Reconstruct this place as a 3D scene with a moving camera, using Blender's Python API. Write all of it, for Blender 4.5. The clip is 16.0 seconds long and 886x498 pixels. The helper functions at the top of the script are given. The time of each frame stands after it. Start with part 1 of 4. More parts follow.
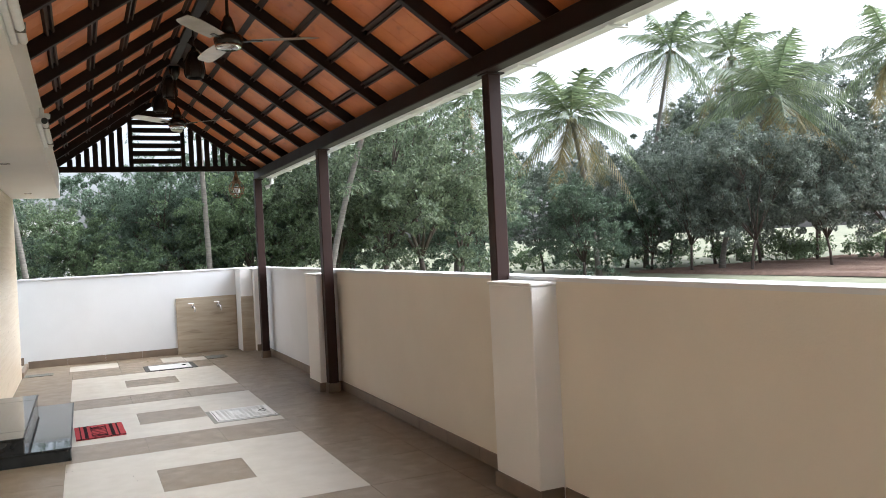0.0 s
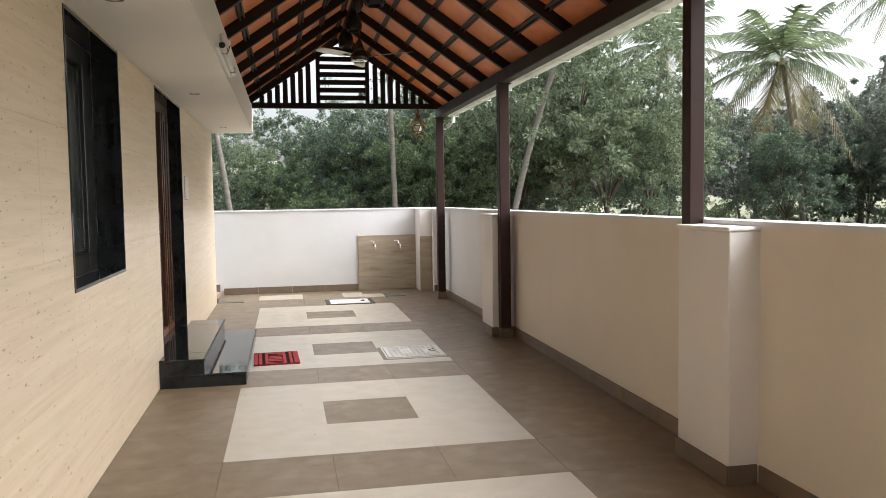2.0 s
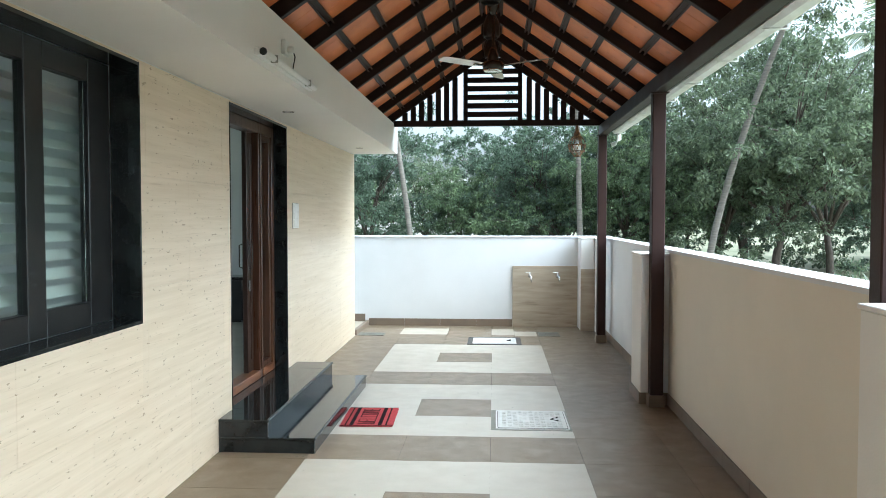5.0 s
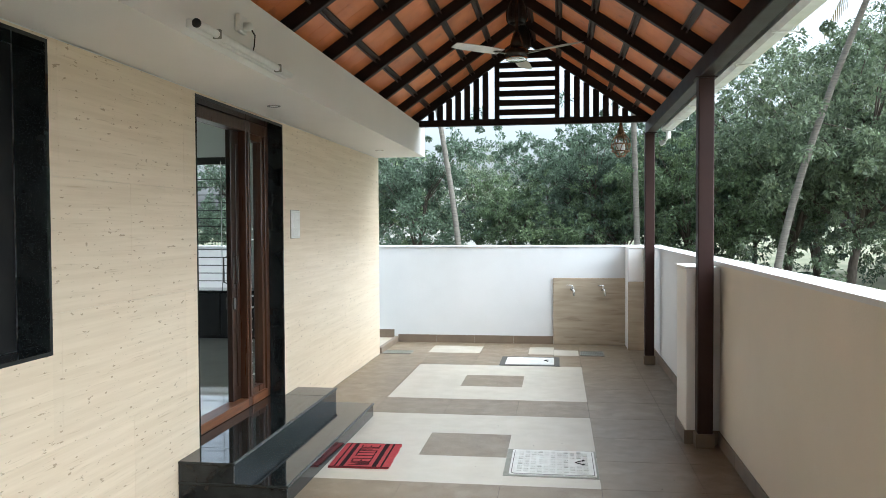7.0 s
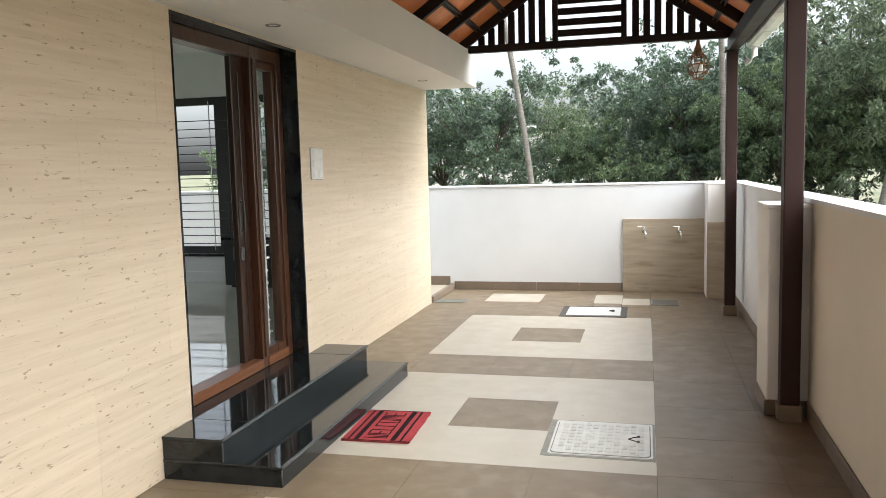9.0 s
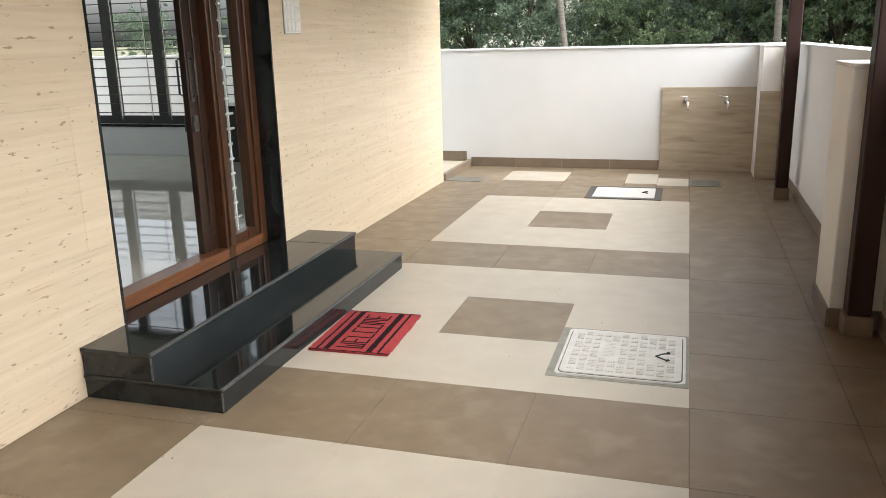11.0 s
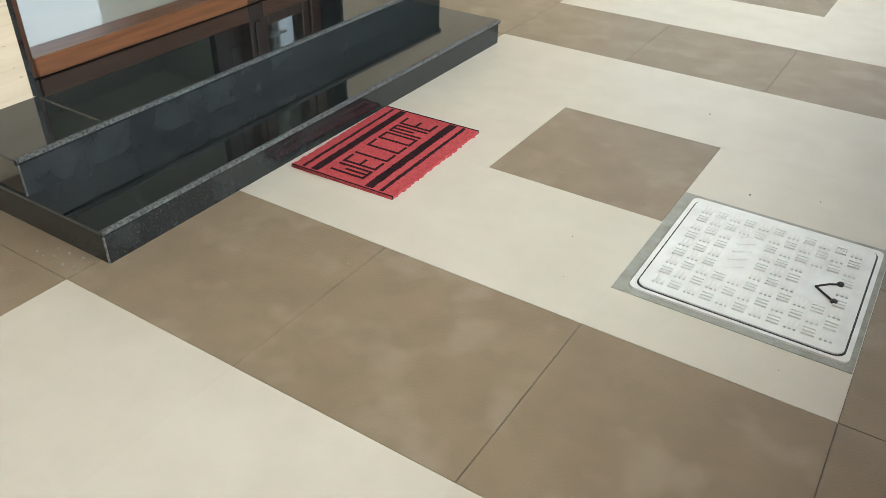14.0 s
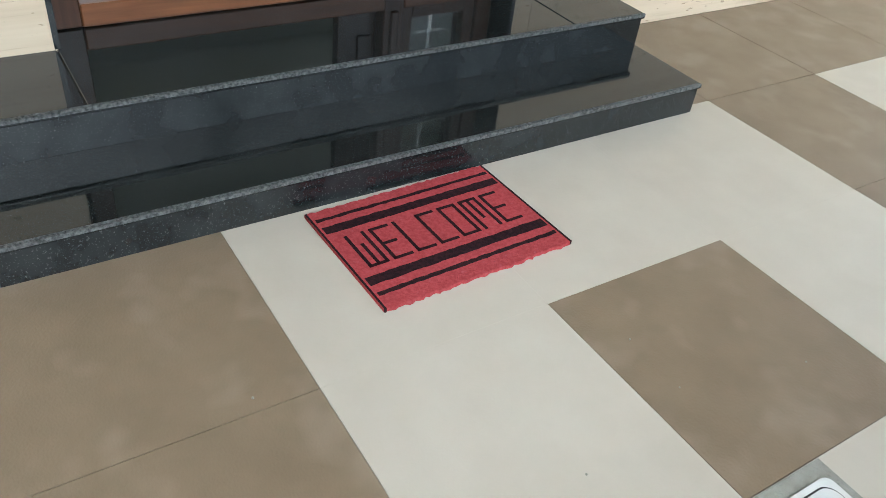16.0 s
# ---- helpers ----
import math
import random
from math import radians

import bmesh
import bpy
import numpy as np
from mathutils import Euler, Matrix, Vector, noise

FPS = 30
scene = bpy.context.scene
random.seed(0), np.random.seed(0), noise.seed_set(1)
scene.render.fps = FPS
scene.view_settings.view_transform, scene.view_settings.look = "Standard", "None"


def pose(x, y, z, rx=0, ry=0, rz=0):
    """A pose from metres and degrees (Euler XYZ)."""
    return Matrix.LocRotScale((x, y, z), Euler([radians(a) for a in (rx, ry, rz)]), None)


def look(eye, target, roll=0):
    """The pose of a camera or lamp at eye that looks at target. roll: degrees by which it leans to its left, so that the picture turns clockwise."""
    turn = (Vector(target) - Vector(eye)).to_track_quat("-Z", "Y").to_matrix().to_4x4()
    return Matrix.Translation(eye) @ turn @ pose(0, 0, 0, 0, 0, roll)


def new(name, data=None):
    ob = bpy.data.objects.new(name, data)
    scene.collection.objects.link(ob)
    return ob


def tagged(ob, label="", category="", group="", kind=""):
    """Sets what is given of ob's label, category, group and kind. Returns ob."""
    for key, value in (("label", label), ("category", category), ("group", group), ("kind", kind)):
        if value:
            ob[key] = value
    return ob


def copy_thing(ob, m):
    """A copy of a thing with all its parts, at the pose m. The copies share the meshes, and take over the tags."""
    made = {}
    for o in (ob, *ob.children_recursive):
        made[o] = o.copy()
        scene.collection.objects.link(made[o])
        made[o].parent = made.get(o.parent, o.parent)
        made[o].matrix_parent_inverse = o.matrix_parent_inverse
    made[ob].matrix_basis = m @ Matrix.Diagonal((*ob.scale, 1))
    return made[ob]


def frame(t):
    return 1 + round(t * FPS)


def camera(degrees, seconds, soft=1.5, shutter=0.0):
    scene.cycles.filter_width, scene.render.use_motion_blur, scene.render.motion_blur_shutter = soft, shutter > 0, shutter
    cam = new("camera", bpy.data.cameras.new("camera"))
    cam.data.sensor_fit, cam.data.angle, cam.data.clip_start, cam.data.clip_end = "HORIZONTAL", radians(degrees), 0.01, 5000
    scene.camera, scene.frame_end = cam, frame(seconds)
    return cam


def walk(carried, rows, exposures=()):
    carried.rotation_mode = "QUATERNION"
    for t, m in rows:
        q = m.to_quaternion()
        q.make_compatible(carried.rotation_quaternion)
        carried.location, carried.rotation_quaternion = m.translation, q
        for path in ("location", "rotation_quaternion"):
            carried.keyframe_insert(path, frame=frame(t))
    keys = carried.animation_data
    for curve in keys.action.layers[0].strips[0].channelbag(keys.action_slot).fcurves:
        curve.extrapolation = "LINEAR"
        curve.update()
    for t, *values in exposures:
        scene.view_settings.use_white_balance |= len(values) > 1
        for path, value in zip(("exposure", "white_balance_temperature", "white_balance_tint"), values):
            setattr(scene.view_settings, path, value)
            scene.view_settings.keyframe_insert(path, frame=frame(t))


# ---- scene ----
cam = camera(58.0, 16.0, soft=0.8)
PATH = [
    (0, (0.228, 0.174, 1.545), (1.052, 1.996, 1.532), -2.8),
    (0.5, (0.252, 0.161, 1.551), (0.911, 2.049, 1.545), -2.6),
    (1, (0.292, 0.171, 1.526), (0.799, 2.105, 1.515), -1.9),
    (1.5, (0.33, 0.328, 1.483), (0.762, 2.28, 1.43), -1.2),
    (2, (0.428, 0.564, 1.458), (0.811, 2.523, 1.332), -0.9),
    (2.5, (0.619, 0.754, 1.469), (0.904, 2.727, 1.304), -0.4),
    (3, (0.79, 0.927, 1.522), (0.976, 2.91, 1.337), 0.4),
    (3.5, (0.891, 1.206, 1.559), (1.048, 3.191, 1.379), 0.2),
    (4, (1.024, 1.371, 1.585), (1.1, 3.365, 1.439), 0.1),
    (4.5, (1.218, 1.547, 1.604), (1.142, 3.543, 1.5), 0.3),
    (5, (1.285, 1.793, 1.595), (1.157, 3.787, 1.515), 0.0),
    (5.2, (1.29, 1.919, 1.598), (1.16, 3.914, 1.527), 0.0),
    (7.3, (1.631, 2.844, 1.588), (1.335, 4.821, 1.53), -0.4),
    (7.5, (1.627, 2.949, 1.585), (1.329, 4.926, 1.511), -0.6),
    (8, (1.766, 3.161, 1.553), (1.382, 5.122, 1.46), -0.8),
    (8.2, (1.784, 3.233, 1.553), (1.372, 5.187, 1.448), -0.9),
    (10.3, (1.852, 4.125, 1.519), (1.292, 6.005, 1.128), -1.8),
    (10.5, (1.837, 4.203, 1.493), (1.271, 6.076, 1.08), -1.7),
    (11, (1.798, 4.497, 1.439), (1.234, 6.347, 0.93), -1.4),
    (11.5, (1.808, 4.724, 1.406), (1.217, 6.523, 0.764), -2.0),
    (12, (1.862, 5.037, 1.373), (1.158, 6.732, 0.577), -2.4),
    (12.5, (1.792, 5.29, 1.332), (1.058, 6.943, 0.479), -1.9),
    (13, (1.758, 5.56, 1.308), (1.028, 7.12, 0.29), -2.3),
    (13.5, (1.79, 5.827, 1.291), (0.973, 7.306, 0.219), -1.3),
    (14, (1.793, 6.03, 1.276), (0.915, 7.435, 0.156), 1.3),
    (14.5, (1.701, 6.306, 1.235), (0.775, 7.671, 0.105), 3.1),
    (15, (1.704, 6.573, 1.213), (0.671, 7.819, 0.038), 2.9),
    (15.5, (1.729, 6.827, 1.216), (0.549, 7.902, 0.011), 5.2),
    (16, (1.648, 7.072, 1.232), (0.377, 8.011, 0.006), 7.3),
]
EXPOSURES = [(0, 1.66, 5800, 9), (1, 1.62, 6300, 9), (2.5, 1.58, 6200, 11), (3.5, 1.6, 6150, 11), (4.5, 1.75, 5900, 7), (5, 1.87, 5300, -1), (7.5, 1.7, 5650, 4), (8, 1.77, 5800, 5), (10.5, 1.7, 6300, 9), (12.5, 1.72, 6250, 6), (13.5, 1.75, 6350, 6), (14, 1.78, 5850, 0), (14.5, 1.78, 5700, 0), (15, 1.78, 5750, 3), (16, 1.65, 5450, 2)]
walk(cam, [(t, look(eye, target, roll)) for t, eye, target, roll in PATH], EXPOSURES)

# ---- world and light: hazy overcast morning ----
world = bpy.data.worlds.new("overcast_sky")
scene.world = world
world.use_nodes = True
wn, wl = world.node_tree.nodes, world.node_tree.links
SUN_ELEV, SUN_ROT = radians(44), radians(102)
sky = wn.new("ShaderNodeTexSky")
sky.sky_type, sky.sun_disc, sky.sun_elevation, sky.sun_rotation = "NISHITA", False, SUN_ELEV, SUN_ROT
sky.dust_density, sky.air_density, sky.ozone_density = 6.0, 1.2, 1.0
pale = wn.new("ShaderNodeHueSaturation")
pale.inputs["Saturation"].default_value = 0.22
wl.new(sky.outputs[0], pale.inputs["Color"])
wl.new(pale.outputs[0], wn["Background"].inputs["Color"])
wn["Background"].inputs["Strength"].default_value = 0.15
sun = new("sun", bpy.data.lights.new("sun", "SUN"))
sun.data.energy, sun.data.angle, sun.data.color = 1.05, radians(80), (1.0, 0.96, 0.91)
sun.matrix_world = look((30 * math.sin(SUN_ROT), 30 * math.cos(SUN_ROT), 30 * math.tan(SUN_ELEV)), (0, 0, 0))


# ---- materials ----
def material(name, color, rough=0.6, metal=0.0, color2=None, scale=8.0, detail=4.0, stretch=(1, 1, 1), bump=0.0, bump_scale=None,
             spots=None, spot_scale=20.0, spot_amount=0.3, vary=0.0, island=0.0, rough_vary=0.0, spec=0.5, trans=0.0, world_space=False, pits=None, spot_min=0.62):
    """A procedural material: base colour blended with color2 by noise, dark spots, fine relief, roughness variation."""
    m = bpy.data.materials.new(name)
    m.use_nodes = True
    n, l = m.node_tree.nodes, m.node_tree.links
    b = n["Principled BSDF"]
    b.inputs["Roughness"].default_value, b.inputs["Metallic"].default_value = rough, metal
    b.inputs["Specular IOR Level"].default_value = spec
    b.inputs["Transmission Weight"].default_value = trans
    tc, mp = n.new("ShaderNodeTexCoord"), n.new("ShaderNodeMapping")
    if world_space:
        geo = n.new("ShaderNodeNewGeometry")
        l.new(geo.outputs["Position"], mp.inputs["Vector"])
    else:
        l.new(tc.outputs["Object"], mp.inputs["Vector"])
    mp.inputs["Scale"].default_value = stretch
    col = n.new("ShaderNodeRGB")
    col.outputs[0].default_value = (*color, 1)
    out = col.outputs[0]
    nz = n.new("ShaderNodeTexNoise")
    nz.inputs["Scale"].default_value, nz.inputs["Detail"].default_value = scale, detail
    l.new(mp.outputs[0], nz.inputs["Vector"])
    if color2:
        ramp = n.new("ShaderNodeMapRange")
        ramp.inputs["From Min"].default_value, ramp.inputs["From Max"].default_value = 0.35, 0.65
        l.new(nz.outputs["Fac"], ramp.inputs["Value"])
        mix = n.new("ShaderNodeMix")
        mix.data_type = "RGBA"
        l.new(ramp.outputs[0], mix.inputs["Factor"])
        l.new(out, mix.inputs[6])
        mix.inputs[7].default_value = (*color2, 1)
        out = mix.outputs[2]
    if spots:
        ns = n.new("ShaderNodeTexNoise")
        ns.inputs["Scale"].default_value, ns.inputs["Detail"].default_value = spot_scale, 2.0
        l.new(mp.outputs[0], ns.inputs["Vector"])
        r2 = n.new("ShaderNodeMapRange")
        r2.inputs["From Min"].default_value, r2.inputs["From Max"].default_value = spot_min, spot_min + 0.13
        r2.inputs["To Max"].default_value = spot_amount
        l.new(ns.outputs["Fac"], r2.inputs["Value"])
        mix2 = n.new("ShaderNodeMix")
        mix2.data_type = "RGBA"
        l.new(r2.outputs[0], mix2.inputs["Factor"])
        l.new(out, mix2.inputs[6])
        mix2.inputs[7].default_value = (*spots, 1)
        out = mix2.outputs[2]
    if pits:
        np_ = n.new("ShaderNodeTexNoise")
        np_.inputs["Scale"].default_value, np_.inputs["Detail"].default_value = 34.0, 3.0
        mp2 = n.new("ShaderNodeMapping")
        mp2.inputs["Scale"].default_value = (1, 0.55, 1.7)
        l.new(mp.inputs["Vector"].links[0].from_socket, mp2.inputs["Vector"])
        l.new(mp2.outputs[0], np_.inputs["Vector"])
        r5 = n.new("ShaderNodeMapRange")
        r5.inputs["From Min"].default_value, r5.inputs["From Max"].default_value = 0.655, 0.71
        r5.inputs["To Max"].default_value = 0.75
        l.new(np_.outputs["Fac"], r5.inputs["Value"])
        mix3 = n.new("ShaderNodeMix")
        mix3.data_type = "RGBA"
        l.new(r5.outputs[0], mix3.inputs["Factor"])
        l.new(out, mix3.inputs[6])
        mix3.inputs[7].default_value = (*pits, 1)
        out = mix3.outputs[2]
    if vary or island:
        hs = n.new("ShaderNodeHueSaturation")
        if island:
            src = n.new("ShaderNodeNewGeometry").outputs["Random Per Island"]
        else:
            src = n.new("ShaderNodeObjectInfo").outputs["Random"]
        r3 = n.new("ShaderNodeMapRange")
        amt = island or vary
        r3.inputs["To Min"].default_value, r3.inputs["To Max"].default_value = 1 - amt, 1 + amt
        l.new(src, r3.inputs["Value"])
        l.new(r3.outputs[0], hs.inputs["Value"])
        l.new(out, hs.inputs["Color"])
        out = hs.outputs[0]
    l.new(out, b.inputs["Base Color"])
    if rough_vary:
        r4 = n.new("ShaderNodeMapRange")
        r4.inputs["To Min"].default_value, r4.inputs["To Max"].default_value = max(0.02, rough - rough_vary), rough + rough_vary
        l.new(nz.outputs["Fac"], r4.inputs["Value"])
        l.new(r4.outputs[0], b.inputs["Roughness"])
    if bump:
        nb = n.new("ShaderNodeTexNoise")
        nb.inputs["Scale"].default_value, nb.inputs["Detail"].default_value = bump_scale or scale * 6, 5.0
        l.new(mp.outputs[0], nb.inputs["Vector"])
        bp = n.new("ShaderNodeBump")
        bp.inputs["Strength"].default_value, bp.inputs["Distance"].default_value = bump, 0.01
        l.new(nb.outputs["Fac"], bp.inputs["Height"])
        l.new(bp.outputs[0], b.inputs["Normal"])
    return m


M_white = material("white_paint", (0.72, 0.725, 0.73), 0.75, color2=(0.68, 0.685, 0.685), scale=1.6, bump=0.12, bump_scale=90, world_space=True)
# white wall paint with the warm light off the house tinted in
M_warmwall = material("bounce_tinted_white", (0.77, 0.71, 0.61), 0.75, color2=(0.73, 0.672, 0.575), scale=1.6, bump=0.12, bump_scale=90, world_space=True)
M_pier = material("pier_paint", (0.80, 0.78, 0.75), 0.75, color2=(0.765, 0.745, 0.715), scale=1.6, bump=0.12, bump_scale=90, world_space=True)
M_ceil = material("ceiling_paint", (0.80, 0.78, 0.74), 0.8, color2=(0.77, 0.75, 0.71), scale=1.2, bump=0.05, bump_scale=60, world_space=True)
M_trav = material("travertine_tile", (0.69, 0.578, 0.43), 0.32, pits=(0.26, 0.18, 0.10), color2=(0.625, 0.512, 0.367), scale=2.6, detail=8, stretch=(1, 0.55, 15), bump=0.05, bump_scale=30,
                  spots=(0.42, 0.31, 0.19), spot_scale=7.0, spot_amount=0.5, rough_vary=0.06, vary=0.025, world_space=True)
M_wash = material("wash_tile", (0.46, 0.39, 0.295), 0.4, color2=(0.37, 0.305, 0.22), spots=(0.20, 0.15, 0.10), spot_scale=3.0, spot_amount=0.5, spot_min=0.60, scale=2.0, detail=8, stretch=(1, 1, 9), bump=0.06, bump_scale=30, world_space=True)
M_brown = material("brown_floor_tile", (0.208, 0.157, 0.101), 0.39, color2=(0.178, 0.133, 0.084), scale=7, detail=10, spots=(0.29, 0.235, 0.17), spot_scale=5.5, spot_amount=0.42, spot_min=0.54,
                   bump=0.16, bump_scale=160, vary=0.05, rough_vary=0.07, world_space=True)
M_cream = material("cream_floor_tile", (0.49, 0.446, 0.368), 0.38, color2=(0.455, 0.412, 0.336), scale=6, detail=10, spots=(0.44, 0.385, 0.31), spot_scale=3.1, spot_amount=0.16, spot_min=0.5,
                   bump=0.05, bump_scale=140, vary=0.012, rough_vary=0.07, world_space=True)
M_grout = material("grout", (0.10, 0.085, 0.07), 0.9, color2=(0.14, 0.12, 0.10), scale=30, bump=0.2)
M_skirt = material("skirting_tile", (0.205, 0.155, 0.110), 0.45, color2=(0.165, 0.126, 0.092), scale=6, vary=0.06, bump=0.05, bump_scale=120, world_space=True)
M_riser = material("dusty_granite", (0.007, 0.009, 0.010), 0.10, color2=(0.020, 0.023, 0.024), scale=9, detail=10, spots=(0.24, 0.25, 0.24), spot_scale=220, spot_amount=0.35, rough_vary=0.06, spec=0.45, bump=0.04, bump_scale=90)
M_granite = material("black_granite", (0.007, 0.009, 0.009), 0.045, color2=(0.018, 0.021, 0.021), scale=7, detail=9, spots=(0.24, 0.24, 0.23), spot_scale=300, spot_amount=0.45, rough_vary=0.03, spec=0.45, bump=0.02, bump_scale=9)
M_chip = material("rough_granite_edge", (0.02, 0.023, 0.024), 0.6, color2=(0.15, 0.155, 0.155), scale=120, bump=0.8, bump_scale=160)
M_steel = material("dark_brown_steel", (0.014, 0.009, 0.008), 0.5, color2=(0.022, 0.012, 0.010), scale=5, bump=0.05, bump_scale=60, rough_vary=0.08, world_space=True, spec=0.16)
M_post = material("maroon_steel", (0.031, 0.013, 0.010), 0.5, color2=(0.024, 0.010, 0.008), scale=4, bump=0.05, bump_scale=70, rough_vary=0.08, world_space=True, spec=0.25)
M_batten = material("batten_steel", (0.060, 0.034, 0.024), 0.55, color2=(0.038, 0.024, 0.018), scale=9, bump=0.1, spec=0.2)
M_terra = material("terracotta", (0.66, 0.22, 0.065), 0.5, color2=(0.54, 0.16, 0.045), scale=3.0, detail=6, stretch=(2.2, 1, 2.2), spots=(0.30, 0.10, 0.045), spot_scale=5, spot_amount=0.5, bump=0.12, bump_scale=60, vary=0.14, world_space=True)
# frame teak darkened below the sill's for the shade of the recess
M_wood = material("teak_wood", (0.078, 0.031, 0.014), 0.3, color2=(0.046, 0.019, 0.009), scale=3, detail=8, stretch=(14, 14, 1), bump=0.06, bump_scale=10, rough_vary=0.08)
# darker copy of the teak: the leaf's shade is in the colour
M_woodshade = material("shaded_teak", (0.036, 0.017, 0.010), 0.3, color2=(0.024, 0.011, 0.007), scale=3, detail=8, stretch=(14, 14, 1), bump=0.06, bump_scale=10, rough_vary=0.08)
M_woodh = material("teak_sill", (0.20, 0.080, 0.032), 0.32, color2=(0.12, 0.047, 0.02), scale=3, detail=8, stretch=(14, 1, 14), bump=0.06, bump_scale=10)
M_dark = material("black_painted_wood", (0.012, 0.012, 0.012), 0.35, color2=(0.018, 0.018, 0.017), scale=6, bump=0.05)
M_chrome = material("chrome", (0.75, 0.75, 0.74), 0.16, 1.0, color2=(0.6, 0.6, 0.6), scale=30)
M_plastic = material("white_plastic", (0.78, 0.78, 0.75), 0.35, color2=(0.72, 0.72, 0.69), scale=20)
M_gutter = material("white_pvc", (0.74, 0.74, 0.72), 0.4, color2=(0.62, 0.62, 0.59), scale=6, bump=0.05, world_space=True)
M_black = material("black_metal", (0.012, 0.011, 0.010), 0.4, color2=(0.02, 0.018, 0.016), scale=12, metal=0.3)
M_blade = material("fan_blade", (0.60, 0.55, 0.48), 0.25, 0.3, color2=(0.5, 0.45, 0.4), scale=8)
M_fanbody = material("fan_body", (0.03, 0.022, 0.018), 0.25, 0.3, color2=(0.04, 0.03, 0.025), scale=8)
M_rattan = material("rattan_cane", (0.26, 0.14, 0.055), 0.6, color2=(0.09, 0.045, 0.022), scale=25, bump=0.3)
M_mat_r = material("red_coir", (0.50, 0.085, 0.090), 0.95, color2=(0.38, 0.055, 0.062), scale=120, spots=(0.60, 0.16, 0.17), spot_scale=60, spot_amount=0.5, bump=0.9, bump_scale=300, spec=0.1)
M_mat_k = material("black_coir", (0.018, 0.010, 0.012), 0.95, color2=(0.04, 0.015, 0.018), scale=120, bump=0.9, bump_scale=300, spec=0.1)
M_frp = material("grey_composite", (0.68, 0.68, 0.65), 0.55, color2=(0.60, 0.59, 0.56), scale=14, bump=0.15, bump_scale=120)
M_cement = material("cement_edge", (0.31, 0.31, 0.27), 0.9, color2=(0.24, 0.235, 0.20), scale=18, bump=0.5, bump_scale=120)
M_iron = material("dull_iron", (0.09, 0.082, 0.072), 0.6, color2=(0.06, 0.055, 0.05), scale=20, bump=0.2)
M_inner = material("room_wall_paint", (0.74, 0.76, 0.75), 0.7, color2=(0.70, 0.72, 0.71), scale=1.5)
M_marble = material("polished_room_floor", (0.60, 0.585, 0.51), 0.03, color2=(0.55, 0.535, 0.465), scale=2.5, detail=8)
M_blind = material("pale_slat", (0.74, 0.78, 0.74), 0.5, color2=(0.68, 0.72, 0.68), scale=5)
# leaf greens lifted, greyest for the far trees: haze put into the colour
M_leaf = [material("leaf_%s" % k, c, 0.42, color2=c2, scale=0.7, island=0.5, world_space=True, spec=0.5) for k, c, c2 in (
    ("deep", (0.138, 0.190, 0.125), (0.103, 0.146, 0.098)), ("fresh", (0.168, 0.225, 0.112), (0.124, 0.174, 0.090)), ("pale_green", (0.178, 0.218, 0.128), (0.130, 0.170, 0.102)),
    ("hazed", (0.180, 0.210, 0.165), (0.142, 0.170, 0.136)))]


def leafy(m):
    """Lets part of the light through a thin leaf."""
    n, l = m.node_tree.nodes, m.node_tree.links
    b, out = n["Principled BSDF"], n["Material Output"]
    tr, mx = n.new("ShaderNodeBsdfTranslucent"), n.new("ShaderNodeMixShader")
    l.new(b.inputs["Base Color"].links[0].from_socket, tr.inputs["Color"])
    mx.inputs[0].default_value = 0.5
    # slight sheen lays a whitish veil that stands for haze
    b.inputs["Sheen Weight"].default_value, b.inputs["Sheen Roughness"].default_value = 0.1, 0.6
    l.new(b.outputs[0], mx.inputs[1])
    l.new(tr.outputs[0], mx.inputs[2])
    l.new(mx.outputs[0], out.inputs["Surface"])
    return m


M_palm = material("palm_leaf", (0.185, 0.225, 0.115), 0.4, color2=(0.135, 0.18, 0.095), scale=0.8, island=0.3, world_space=True)
M_palmdry = material("dry_palm_leaf", (0.26, 0.20, 0.085), 0.6, color2=(0.17, 0.15, 0.06), scale=0.8, island=0.3, world_space=True)
for m in (*M_leaf, M_palm, M_palmdry):
    leafy(m)
M_bark = material("bark", (0.12, 0.095, 0.075), 0.9, color2=(0.07, 0.055, 0.045), scale=6, stretch=(4, 4, 1), bump=0.7, bump_scale=14)
M_palmbark = material("palm_bark", (0.19, 0.17, 0.145), 0.9, color2=(0.12, 0.105, 0.09), scale=5, stretch=(1, 1, 7), bump=0.7, bump_scale=9)
M_ground = material("dry_grass_ground", (0.21, 0.20, 0.13), 0.95, color2=(0.12, 0.135, 0.07), scale=0.25, detail=8, bump=0.6, bump_scale=3, world_space=True)
M_field = material("ploughed_soil", (0.19, 0.115, 0.08), 0.95, color2=(0.14, 0.085, 0.06), scale=1.2, detail=8, stretch=(1, 5, 1), bump=0.8, bump_scale=4, world_space=True)
M_wallfar = material("far_wall_plaster", (0.62, 0.60, 0.57), 0.85, color2=(0.5, 0.49, 0.46), scale=0.6, world_space=True)


def glass(name, rough=0.0, tint=(0.9, 0.95, 0.94)):
    m = bpy.data.materials.new(name)
    m.use_nodes = True
    b = m.node_tree.nodes["Principled BSDF"]
    b.inputs["Base Color"].default_value = (*tint, 1)
    b.inputs["Roughness"].default_value = rough
    b.inputs["Transmission Weight"].default_value = 1.0
    b.inputs["IOR"].default_value = 1.45
    return m


M_glass = glass("clear_glass")
M_frost = glass("frosted_glass", 0.13, (0.86, 0.94, 0.90))


